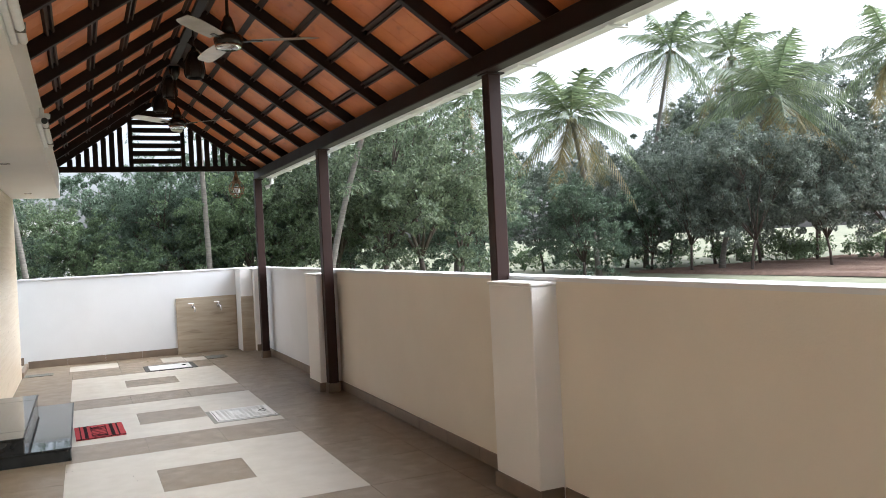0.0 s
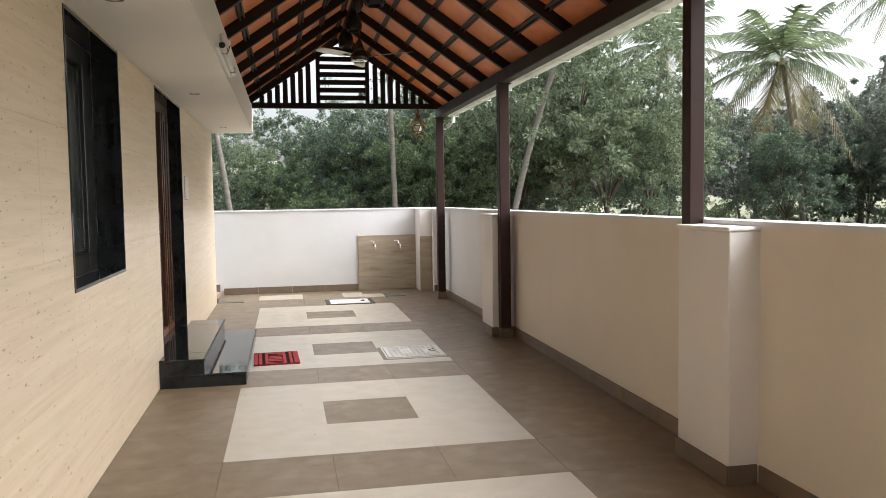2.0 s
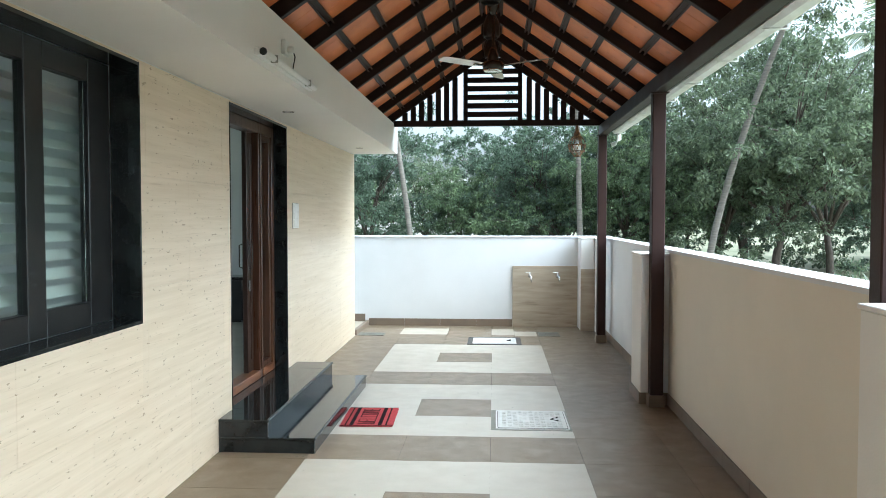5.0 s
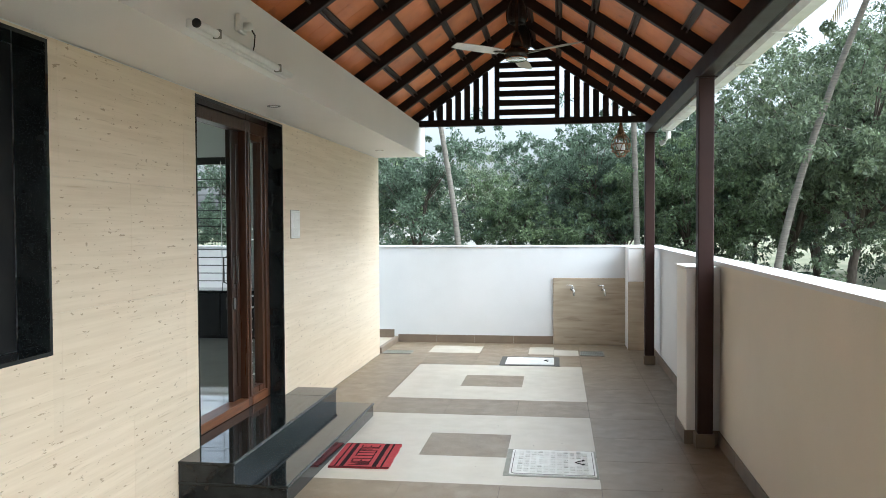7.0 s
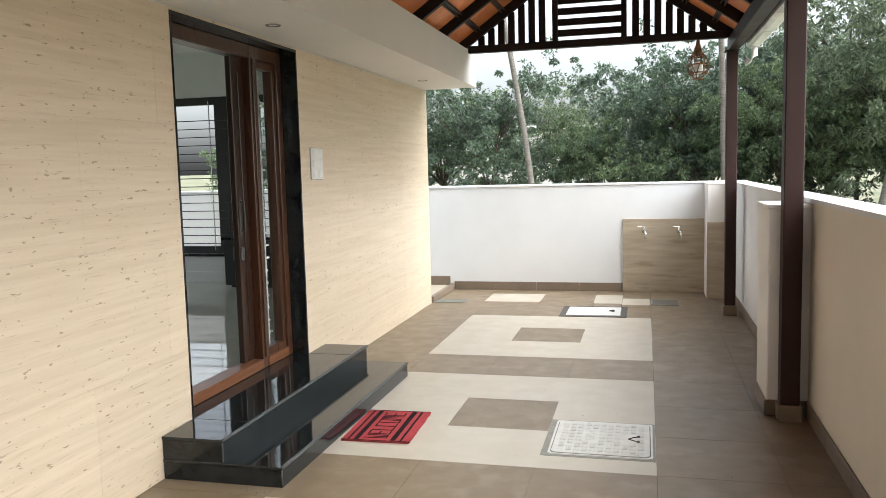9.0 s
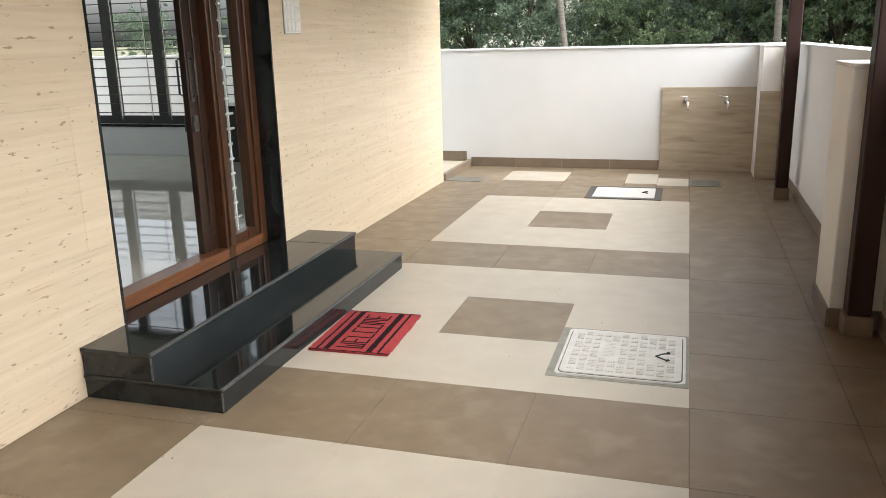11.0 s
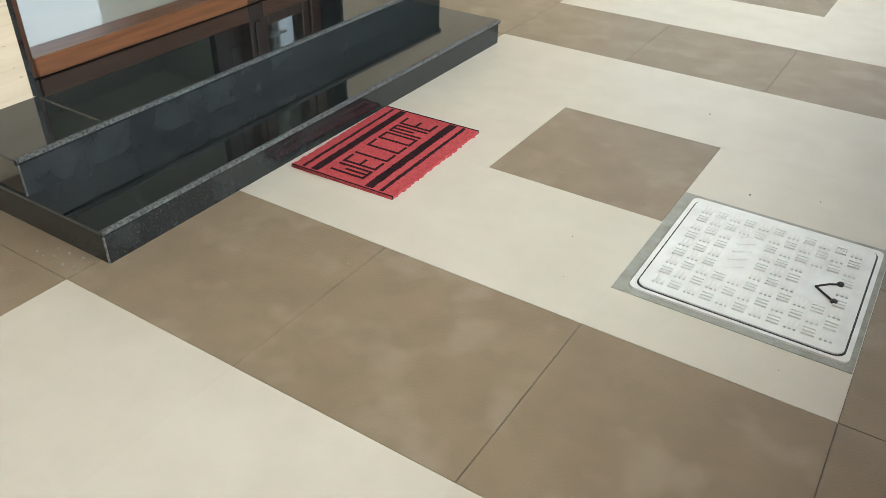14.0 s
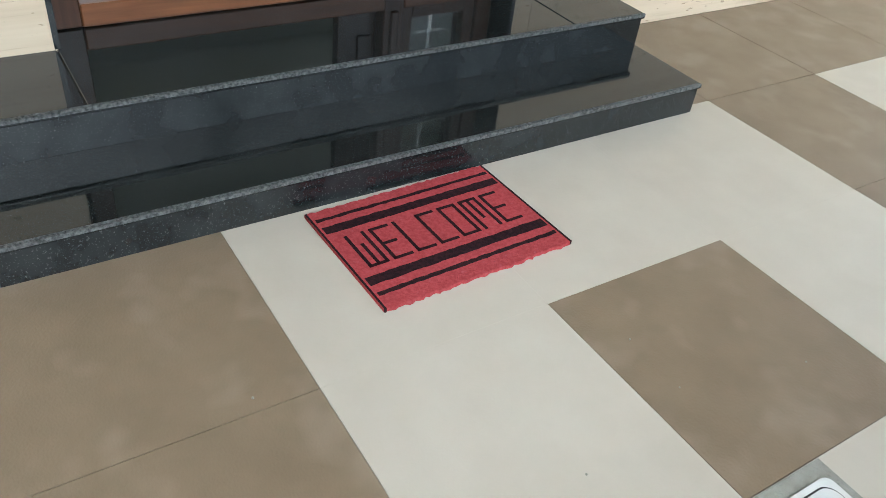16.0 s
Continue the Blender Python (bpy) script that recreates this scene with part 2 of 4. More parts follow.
# ---- mesh helpers ----
def box(bm, x0, x1, y0, y1, z0, z1, bev=0.0):
    g = bmesh.ops.create_cube(bm, size=1.0, matrix=Matrix.Translation(((x0 + x1) / 2, (y0 + y1) / 2, (z0 + z1) / 2)) @ Matrix.Diagonal((abs(x1 - x0), abs(y1 - y0), abs(z1 - z0), 1)))
    if bev:
        es = list({e for v in g["verts"] for e in v.link_edges})
        bmesh.ops.bevel(bm, geom=es, offset=bev, segments=1, affect="EDGES")
    return bm


def bar(bm, a, b, w, h, bev=0.0, up=(0, 0, 1)):
    """A straight bar of width w and height h from a to b."""
    a, b = Vector(a), Vector(b)
    d = (b - a)
    y = d.normalized()
    x = y.cross(Vector(up)).normalized()
    z = x.cross(y)
    m = Matrix((x, y, z)).transposed().to_4x4()
    m.translation = (a + b) / 2
    g = bmesh.ops.create_cube(bm, size=1.0, matrix=m @ Matrix.Diagonal((w, d.length, h, 1)))
    if bev:
        es = list({e for v in g["verts"] for e in v.link_edges})
        bmesh.ops.bevel(bm, geom=es, offset=bev, segments=1, affect="EDGES")
    return bm


def turned(bm, rings, seg=20, centre=(0, 0, 0), cap=True):
    """A turned body: rings of (radius, z)."""
    cx, cy, cz = centre
    loops = []
    for r, z in rings:
        loops.append([bm.verts.new((cx + r * math.cos(2 * math.pi * i / seg), cy + r * math.sin(2 * math.pi * i / seg), cz + z)) for i in range(seg)])
    for a, b in zip(loops, loops[1:]):
        for i in range(seg):
            bm.faces.new((a[i], a[(i + 1) % seg], b[(i + 1) % seg], b[i]))
    if cap:
        bm.faces.new(loops[0][::-1])
        bm.faces.new(loops[-1])
    return bm


def tube(bm, pts, radii, seg=8):
    """A round tube through points."""
    loops = []
    pts = [Vector(p) for p in pts]
    for i, p in enumerate(pts):
        d = (pts[min(i + 1, len(pts) - 1)] - pts[max(i - 1, 0)]).normalized()
        x = d.cross(Vector((0.31, 0.2, 0.93)) if abs(d.z) < 0.9 else Vector((1, 0, 0))).normalized()
        y = d.cross(x)
        r = radii[i] if isinstance(radii, (list, tuple)) else radii
        loops.append([bm.verts.new(p + r * (math.cos(2 * math.pi * k / seg) * x + math.sin(2 * math.pi * k / seg) * y)) for k in range(seg)])
    for a, b in zip(loops, loops[1:]):
        for k in range(seg):
            bm.faces.new((a[k], a[(k + 1) % seg], b[(k + 1) % seg], b[k]))
    bm.faces.new(loops[0][::-1])
    bm.faces.new(loops[-1])
    return bm


def mesh_of(name, bm, mat, smooth=False):
    me = bpy.data.meshes.new(name)
    bmesh.ops.recalc_face_normals(bm, faces=bm.faces)
    bm.to_mesh(me)
    bm.free()
    me.materials.append(mat)
    if smooth:
        me.polygons.foreach_set("use_smooth", [True] * len(me.polygons))
    return me


def part(name, bm, mat, parent, label="", smooth=False):
    ob = new(name, mesh_of(name, bm, mat, smooth))
    if parent is not None:
        ob.parent = parent
        ob.matrix_parent_inverse = parent.matrix_world.inverted()
    if label:
        ob["label"] = label
    return ob


def thing(name, label, category, at=(0, 0, 0), group="", kind=""):
    ob = new(name)
    ob.empty_display_size = 0.1
    ob.location = at
    ob.matrix_world = Matrix.Translation(at)
    return tagged(ob, label, category, group, kind)


def setting(name, bm, mat, label, category):
    return tagged(part(name, bm, mat, None), label, category, kind="structure")


def B():
    return bmesh.new()


# ---- plan ----
WX = -0.58            # house wall face
PX = 2.80             # parapet inner face
FY = 13.45            # far parapet inner face
BACK = -4.5
CORNER = 12.38        # end of the house wall
SOFFIT = 2.43
FASCIA = 0.0
PAR_H = 1.32
DOOR = (7.34, 8.90, 0.225, 2.405)
WIN = (4.66, 5.91, 1.03, 2.405)
RIDGE = (1.248, 3.68)
L_EAVE, R_EAVE = (0.01, 2.82), (2.60, 2.745)

# ---- outdoors: ground ----
g = B()
bmesh.ops.create_grid(g, x_segments=60, y_segments=60, size=1500, matrix=Matrix.Translation((0, 0, -0.42)))
setting("ground", g, M_ground, "dry grassy ground spreading out to the horizon", "ground")
g = B()
for i in range(46):
    x0 = 26 + i * 0.55
    a = [g.verts.new((x0 + o, y, -0.41 + h + 0.03 * math.sin(y * 0.7 + i))) for o, h in ((0, 0), (0.18, 0.11), (0.36, 0.11), (0.54, 0)) for y in (-30, -10, 5, 20, 34)]
    for c in range(3):
        for r in range(4):
            g.faces.new((a[c * 5 + r], a[(c + 1) * 5 + r], a[(c + 1) * 5 + r + 1], a[c * 5 + r + 1]))
tagged(part("ploughed_field", g, M_field, None), "ridged brown ploughed soil of a bare field", "field", kind="stuff")

# ---- house block ----
g = B()
y0d, y1d, z0d, z1d = DOOR
y0w, y1w, z0w, z1w = WIN
T = 0.24
wx = WX - 0.012
for a, b, c, d in ((BACK, y0w, 0, 3.1), (y0w, y1w, 0, z0w), (y0w, y1w, z1w, 3.1), (y1w, y0d, 0, 3.1), (y0d, y1d, 0, z0d - 0.005), (y0d, y1d, z1d, 3.1), (y1d, CORNER - 0.012, 0, 3.1)):
    box(g, wx - T, wx, a, b, c, d)
wall_house = setting("wall_house", g, M_white, "house wall clad in beige veined travertine tiles", "wall")


def cladding_pieces(rect, holes):
    """The rectangle (y0, y1, z0, z1) less the holes, as rectangles."""
    out = [rect]
    for h in holes:
        nxt = []
        for r in out:
            if h[0] >= r[1] or h[1] <= r[0] or h[2] >= r[3] or h[3] <= r[2]:
                nxt.append(r)
                continue
            ya, yb = max(r[0], h[0]), min(r[1], h[1])
            if r[0] < ya:
                nxt.append((r[0], ya, r[2], r[3]))
            if yb < r[1]:
                nxt.append((yb, r[1], r[2], r[3]))
            if r[2] < h[2]:
                nxt.append((ya, yb, r[2], h[2]))
            if h[3] < r[3]:
                nxt.append((ya, yb, h[3], r[3]))
        out = nxt
    return out


# canopy over the wall, with fascia
g = B()
box(g, WX - 0.02, FASCIA, BACK, CORNER, SOFFIT, SOFFIT + 0.10)
box(g, FASCIA - 0.12, FASCIA, BACK, CORNER, SOFFIT + 0.10, 2.79)
setting("canopy", g, M_ceil, "cream painted concrete canopy with a deep fascia", "canopy")

# plain outer walls that close the rest of the house
g = B()
box(g, -7.5, WX - 0.3, BACK, BACK + 0.2, -0.42, 3.1)
box(g, -7.5, -7.3, BACK + 0.2, 3.6, -0.42, 3.1)
box(g, -7.3, -3.5, 3.4, 3.6, -0.42, 3.1)
setting("wall_outer", g, M_white, "plain white outer walls of the house", "wall")

# house roof, room shell
g = B()
box(g, -7.5, WX - 0.02, BACK, 3.6, 3.1, 3.25)
# slab cut back here so daylight reaches the side room's added opening
box(g, -3.5, WX - 0.02, 3.6, 5.8, 3.1, 3.25)
box(g, -6.5, WX - 0.02, 5.8, CORNER, 3.1, 3.25)
setting("house_roof", g, M_white, "flat concrete roof slab of the house", "roof")
RY = 12.20
RF = 0.25
g = B()
box(g, -6.2, wx - T, 5.99, RY, RF - 0.2, RF)
setting("floor_room", g, M_marble, "glossy pale grey polished floor of the room", "floor")
g = B()
box(g, -6.2, wx - T, 5.99, RY, 2.98, 3.09)
setting("ceiling_room", g, M_ceil, "plain white ceiling of the room", "ceiling")
g = B()
WN = (-5.02, -2.38, 0.59, 2.46)
for a, b, c, d in ((-6.2, WN[0], RF - 0.2, 3.1), (WN[0], WN[1], RF - 0.2, WN[2]), (WN[0], WN[1], WN[3], 3.1), (WN[1], wx - T, RF - 0.2, 3.1)):
    box(g, a, b, RY, CORNER - 0.012, c, d)
# west side is unseen; its wide opening is added to brighten the room
for a in ((5.8, 6.4, RF - 0.2, 3.1), (11.6, CORNER - 0.012, RF - 0.2, 3.1), (6.4, 11.6, RF - 0.2, 0.6), (6.4, 11.6, 2.7, 3.1)):
    box(g, -6.4, -6.2, *a)
box(g, -6.2, wx - T, 5.8, 5.99, RF - 0.2, 3.1)
setting("wall_room", g, M_inner, "pale grey painted walls of the room inside", "wall")
g = B()
box(g, -6.2, wx - T, RY - 0.012, RY, RF, RF + 0.12)
setting("baseboard", g, M_inner, "pale grey skirting of the room", "skirting")
# side room behind the first window: small, with an unseen back opening added for daylight
g = B()
for a in ((-3.4, wx - T, 3.6, 3.7, 0, 3.1), (-3.4, wx - T, 5.78, 5.80, 0, 3.1), (-3.5, -3.4, 3.6, 5.8, 0, 1.0), (-3.5, -3.4, 3.6, 5.8, 2.4, 3.1), (-3.4, wx - T, 3.7, 5.78, 0, 0.1)):
    box(g, *a)
setting("wall_side_room", g, M_inner, "plain walls of the side room", "wall")

# ---- far parapet, right parapet, piers ----
g = B()
box(g, -9.0, PX + 0.15, FY, FY + 0.15, -0.42, PAR_H - 0.025)
box(g, -9.0, PX + 0.165, FY - 0.012, FY + 0.165, PAR_H - 0.025, PAR_H, 0.004)
setting("parapet_far", g, M_white, "white painted parapet wall closing the terrace", "parapet")


def px_at(y):
    """The parapet's inner face: it draws in a little along the middle stretch."""
    return PX - 0.035 - 0.008 * max(0.0, 8.65 - max(y, 4.19))


g = B()
for a, b in ((BACK, 4.19), (4.19, 8.65), (8.65, FY)):
    n0 = len(g.verts)
    box(g, PX, PX + 0.15, a, b, -0.42, PAR_H - 0.025)
    box(g, PX - 0.012, PX + 0.165, a, b - (0.014 if b == FY else 0), PAR_H - 0.025, PAR_H)
for v in g.verts:
    v.co.x += px_at(v.co.y) - PX
bmesh.ops.remove_doubles(g, verts=g.verts, dist=0.0005)
ps = setting("parapet_side", g, M_white, "long white parapet wall, warm bounced light tinted into its near stretch", "parapet")
ps.data.materials.append(M_warmwall)
# near stretch takes the tinted copy, its warm bounce is colour
for f in ps.data.polygons:
    if f.center.y < 8.65 and f.center.z < PAR_H - 0.03:
        f.material_index = 1
g = B()
box(g, -6.0, PX + 0.15, BACK - 0.15, BACK, -0.42, 1.32)
setting("parapet_back", g, M_white, "white painted parapet wall at the terrace's start", "parapet")


def pier(x0, x1, y0, y1, h):
    g = B()
    box(g, x0, x1, y0, y1, 0, h - 0.02, 0.006)
    box(g, x0 - 0.008, x1 - 0.002, y0 - 0.008, y1 + 0.008, h - 0.02, h, 0.004)
    return setting("pier", g, M_pier, "white painted masonry pier against the parapet", "pier")


pier(2.56, px_at(4.19) + 0.01, 4.14, 4.66, 1.295)
pier(2.53, PX - 0.002, 8.65, 9.10, 1.285)
pier(2.49, 2.68, 13.02, FY - 0.002, 1.31)
pier(2.685, PX - 0.002, 12.9, FY - 0.002, 1.305)

# ---- posts, beam ----
def post(x0, y0, w, z0, z1, block):
    p = thing("steel_post", "dark maroon square steel post" + (" standing on the tiled floor" if block else " standing on a pier"), "post", (x0 + w / 2, y0 + w / 2, z0), "posts of the roof")
    g = B()
    box(g, x0, x0 + w, y0, y0 + w, z0 + (0.10 if block else 0), z1, 0.006)
    part("shaft", g, M_post, p)
    if block:
        g = B()
        box(g, x0 - 0.012, x0 + w + 0.012, y0 - 0.012, y0 + w + 0.012, z0, z0 + 0.10, 0.004)
        part("base", g, M_skirt, p, "brown tiled base")
    g = B()
    box(g, x0 - 0.02, x0 + w + 0.02, y0 - 0.02, y0 + w + 0.02, z1 - 0.008, z1)
    part("cap_plate", g, M_steel, p)
    return p


post(2.640, 4.685, 0.092, 0.0, 2.624, True)
post(2.592, 8.535, 0.108, 0.0, 2.624, True)
post(2.588, 11.97, 0.105, 0.0, 2.624, True)
post(2.60, 0.90, 0.105, 0.0, 2.624, True)
# unseen post, added under the roof carried on backwards
post(2.60, -2.90, 0.105, 0.0, 2.624, True)
eb = thing("eave_beam", "dark brown steel beam along the eaves", "beam", (2.65, 6.5, 2.625))
g = B()
box(g, 2.60, 2.705, -3.3, 12.08, 2.625, 2.752, 0.006)
part("beam", g, M_steel, eb)

# ---- tiled roof on steel rafters ----
# rafters below y=0 are unseen: roof carried back to shade the near floor
RAFT = [-3.24, -2.34, -1.44, -0.53, 0.37, 1.27, 2.16, 3.05, 3.93, 4.83, 5.73, 6.65, 7.53, 8.42, 9.34, 10.26, 11.14, 12.0]
roof = thing("gable_roof", "gabled roof of terracotta tiles on dark steel rafters", "roof", (1.25, 6.2, 2.8))
RD, RW = 0.10, 0.055     # rafter depth and width
OUT_X = 2.73
slope_r = (RIDGE[1] - R_EAVE[1]) / (R_EAVE[0] - RIDGE[0])
slope_l = (RIDGE[1] - L_EAVE[1]) / (RIDGE[0] - L_EAVE[0])


def under(x):
    """Height of the rafters' undersides at x."""
    return RIDGE[1] - (slope_r * (x - RIDGE[0]) if x > RIDGE[0] else slope_l * (RIDGE[0] - x))


def rafter_mesh(side):
    g = B()
    xe = OUT_X if side > 0 else -0.12
    a, b = Vector((RIDGE[0], 0, RIDGE[1])), Vector((xe, 0, under(xe)))
    n = Vector((-(b - a).z, 0, (b - a).x)).normalized()
    if n.z < 0:
        n = -n
    bar(g, a + n * RD / 2, b + n * RD / 2, RW, RD, 0.004, up=n)
    return mesh_of("rafter", g, M_steel), n


for side in (1, -1):
    me, nrm = rafter_mesh(side)
    sl = slope_r if side > 0 else slope_l
    for y in RAFT:
        r = new("rafter", me)
        r.parent = roof
        r.matrix_parent_inverse = roof.matrix_world.inverted()
        r.location = (0, y, 0)
    xe = OUT_X if side > 0 else -0.12
    hx = 0.285 if side > 0 else 0.262
    rows = int(abs(xe - RIDGE[0]) / hx) + 1
    bxs = [RIDGE[0] + side * (0.045 + hx * k) for k in range(rows + 1)]
    for x in bxs:
        if abs(x - RIDGE[0]) > abs(xe - RIDGE[0]):
            continue
        g = B()
        c = Vector((x, 0, under(x))) + nrm * (RD - 0.022)
        for o, w, h, lift in ((-0.02, 0.013, 0.036, 0.0), (0.02, 0.013, 0.036, 0.0), (0.0, 0.028, 0.006, 0.012)):
            d = c + Vector((side, 0, -sl)).normalized() * o + nrm * lift
            bar(g, d + Vector((0, -3.3, 0)), d + Vector((0, 12.1, 0)), w, h, up=nrm)
        part("batten", g, M_batten, roof)
    # ceiling tiles, a panel between every two rafters and battens
    tang = Vector((side, 0, -sl)).normalized()
    Lp = hx * math.sqrt(1 + sl * sl) - 0.062
    cache = {}
    for y0, y1 in zip(RAFT, RAFT[1:]):
        w = round(y1 - y0 - RW - 0.016, 3)
        if w not in cache:
            g = B()
            k = 4
            for i in range(k):
                ya = -w / 2 + w * i / k + (0.002 if i else 0)
                yb = -w / 2 + w * (i + 1) / k
                box(g, -Lp / 2, Lp / 2, ya, yb, 0, 0.014, 0.0015)
            cache[w] = mesh_of("roof_tile", g, M_terra)
        for x in bxs[:-1]:
            xm = x + side * hx / 2
            if abs(xm - RIDGE[0]) > abs(xe - RIDGE[0]) - 0.05:
                continue
            t = new("roof_tile", cache[w])
            o = Vector((xm, (y0 + y1) / 2, under(xm))) + nrm * (RD - 0.012)
            m = Matrix((tang, Vector((0, 1, 0)) * (1 if side > 0 else -1), nrm)).transposed().to_4x4()
            m.translation = o
            t.matrix_world = m
            t.parent = roof
            t.matrix_parent_inverse = roof.matrix_world.inverted()
    # outer tiles close the roof
    g = B()
    a = Vector((RIDGE[0], 0, RIDGE[1])) + nrm * (RD + 0.035)
    b = Vector((xe + side * 0.06, 0, under(xe + side * 0.06))) + nrm * (RD + 0.035)
    n_w = 68
    va, vb = [], []
    for i in range(n_w * 4 + 1):
        y = -3.35 + (12.15 + 3.35) * i / (n_w * 4)
        h = 0.018 * (0, 0.7, 1, 0.7)[i % 4]
        va.append(g.verts.new(a + nrm * h + Vector((0, y, 0))))
        vb.append(g.verts.new(b + nrm * h + Vector((0, y, 0))))
    for i in range(n_w * 4):
        g.faces.new((va[i], va[i + 1], vb[i + 1], vb[i]))
    ot = part("outer_tiles", g, M_terra, roof)
    sm = ot.modifiers.new("thickness", "SOLIDIFY")
    sm.thickness = 0.014
g = B()
box(g, RIDGE[0] - 0.04, RIDGE[0] + 0.04, -3.3, 12.06, RIDGE[1] - 0.02, RIDGE[1] + 0.08, 0.004)
part("ridge_beam", g, M_steel, roof)
g = B()
turned(g, [(0.12, 0), (0.12, 15.5)], 10)
bmesh.ops.transform(g, matrix=Matrix.Translation((RIDGE[0], -3.35, RIDGE[1] + 0.13)) @ pose(0, 0, 0, -90, 0, 0), verts=g.verts)
part("ridge_tile", g, M_terra, roof)

# white gutter under the eaves
gt = thing("gutter", "white plastic rain gutter hung under the tiled eaves", "gutter", (2.9, 6.2, 2.6))
g = B()
prof = [(2.78 + u, 2.648 + v) for u, v in ((0, 0.085), (0, 0.024), (0.03, 0), (0.10, 0), (0.13, 0.024), (0.13, 0.07), (0.122, 0.07), (0.122, 0.028), (0.098, 0.008), (0.032, 0.008), (0.008, 0.028), (0.008, 0.085))]
lo = [[g.verts.new((x, y, z)) for x, z in prof] for y in (-3.3, 12.12)]
for i in range(len(prof)):
    j = (i + 1) % len(prof)
    g.faces.new((lo[0][i], lo[0][j], lo[1][j], lo[1][i]))
g.faces.new(lo[0])
g.faces.new(lo[1][::-1])
part("channel", g, M_gutter, gt)
for y in [-2.9 + 0.93 * k for k in range(17)]:
    g = B()
    box(g, 2.775, 2.918, y - 0.012, y + 0.012, 2.638, 2.645)
    box(g, 2.912, 2.918, y - 0.012, y + 0.012, 2.645, 2.72)
    part("bracket", g, M_gutter, gt)
g = B()
tube(g, [(2.845, 12.0, 2.65), (2.845, 12.0, 2.57), (2.80, 12.02, 2.52), (2.755, 12.03, 2.50)], 0.03, 10)
part("outlet", g, M_gutter, gt, smooth=True)

# gable screen of slats
gs = thing("gable_screen", "dark slatted timber screen filling the gable end", "screen", (1.3, 12.0, 2.72))
g = B()
box(g, FASCIA + 0.005, 2.599, 11.955, 12.03, 2.745, 2.818, 0.003)
part("bottom_rail", g, M_steel, gs)
px0, px1 = 0.945, 1.578
for x in (px0 - 0.055, px1):
    g = B()
    box(g, x, x + 0.055, 11.965, 12.03, 2.818, under(x + 0.03) + 0.02, 0.002)
    part("stile", g, M_steel, gs)
for k in range(6):
    z = 2.862 + 0.1078 * k
    g = B()
    box(g, px0, px1, 11.982, 12.015, z, z + 0.066, 0.002)
    part("slat", g, M_steel, gs)
g = B()
box(g, px0, px1, 11.982, 12.015, 3.509, 3.60)
part("panel", g, M_steel, gs)
for k in range(9):
    for x in (px0 - 0.128 - 0.068 - 0.1065 * (k - 0), px1 + 0.108 + 0.108 * k):
        top = min(under(x), under(x + 0.068))
        if top < 2.835:
            continue
        g = B()
        box(g, x, x + 0.068, 11.982, 12.015, 2.815, top + 0.03, 0.002)
        part("slat", g, M_steel, gs)

# ---- ceiling fans, lamps ----
def fan(x, y, z, angles):
    f = thing("ceiling_fan", "three-bladed brown ceiling fan hung from the ridge", "fan", (x, y, z), "ceiling fans")
    g = B()
    turned(g, [(0.03, 0.0), (0.085, 0.004), (0.10, 0.03), (0.105, 0.055), (0.09, 0.085), (0.05, 0.10)], 24, (x, y, z))
    part("motor", g, M_fanbody, f, "dark brown motor housing", True)
    g = B()
    turned(g, [(0.07, -0.012), (0.088, -0.004), (0.095, 0.012), (0.088, 0.014)], 24, (x, y, z))
    part("trim_ring", g, M_chrome, f, "bright metal ring", True)
    g = B()
    turned(g, [(0.055, 0.10), (0.05, 0.15), (0.03, 0.21), (0.016, 0.23)], 16, (x, y, z))
    part("shroud", g, M_fanbody, f, "", True)
    g = B()
    turned(g, [(0.012, 0.2), (0.012, RIDGE[1] - z - 0.02)], 10, (x, y, z))
    part("rod", g, M_fanbody, f)
    g = B()
    turned(g, [(0.02, RIDGE[1] - z - 0.16), (0.055, RIDGE[1] - z - 0.09), (0.06, RIDGE[1] - z - 0.02)], 16, (x, y, z))
    part("canopy_cup", g, M_fanbody, f, "", True)
    for a in angles:
        g = B()
        n = 8
        top, bot = [], []
        for i in range(n + 1):
            r = 0.17 + 0.47 * i / n
            wd = 0.055 + 0.012 * math.sin(math.pi * i / n) - (0.015 if i == n else 0)
            for s in (-1, 1):
                zz = 0.045 + s * 0.010
                top.append(g.verts.new((r, s * wd, zz + 0.002)))
                bot.append(g.verts.new((r, s * wd, zz - 0.002)))
        for i in range(n):
            k = 2 * i
            g.faces.new((top[k], top[k + 1], top[k + 3], top[k + 2]))
            g.faces.new((bot[k], bot[k + 2], bot[k + 3], bot[k + 1]))
            g.faces.new((top[k], top[k + 2], bot[k + 2], bot[k]))
            g.faces.new((top[k + 1], bot[k + 1], bot[k + 3], top[k + 3]))
        g.faces.new((top[-2], top[-1], bot[-1], bot[-2]))
        g.faces.new((top[0], bot[0], bot[1], top[1]))
        bmesh.ops.transform(g, matrix=pose(x, y, z, 0, 0, a), verts=g.verts)
        bl = part("blade", g, M_blade, f, "pale metallic blade")
        g = B()
        box(g, 0.07, 0.24, -0.018, 0.018, 0.036, 0.042, 0.002)
        bmesh.ops.transform(g, matrix=pose(x, y, z, 0, 0, a), verts=g.verts)
        part("blade_arm", g, M_fanbody, bl)
    return f


fan(1.25, 5.95, 3.01, (-22, 98, 234))
fan(1.27, 9.50, 2.985, (-35, 85, 222))


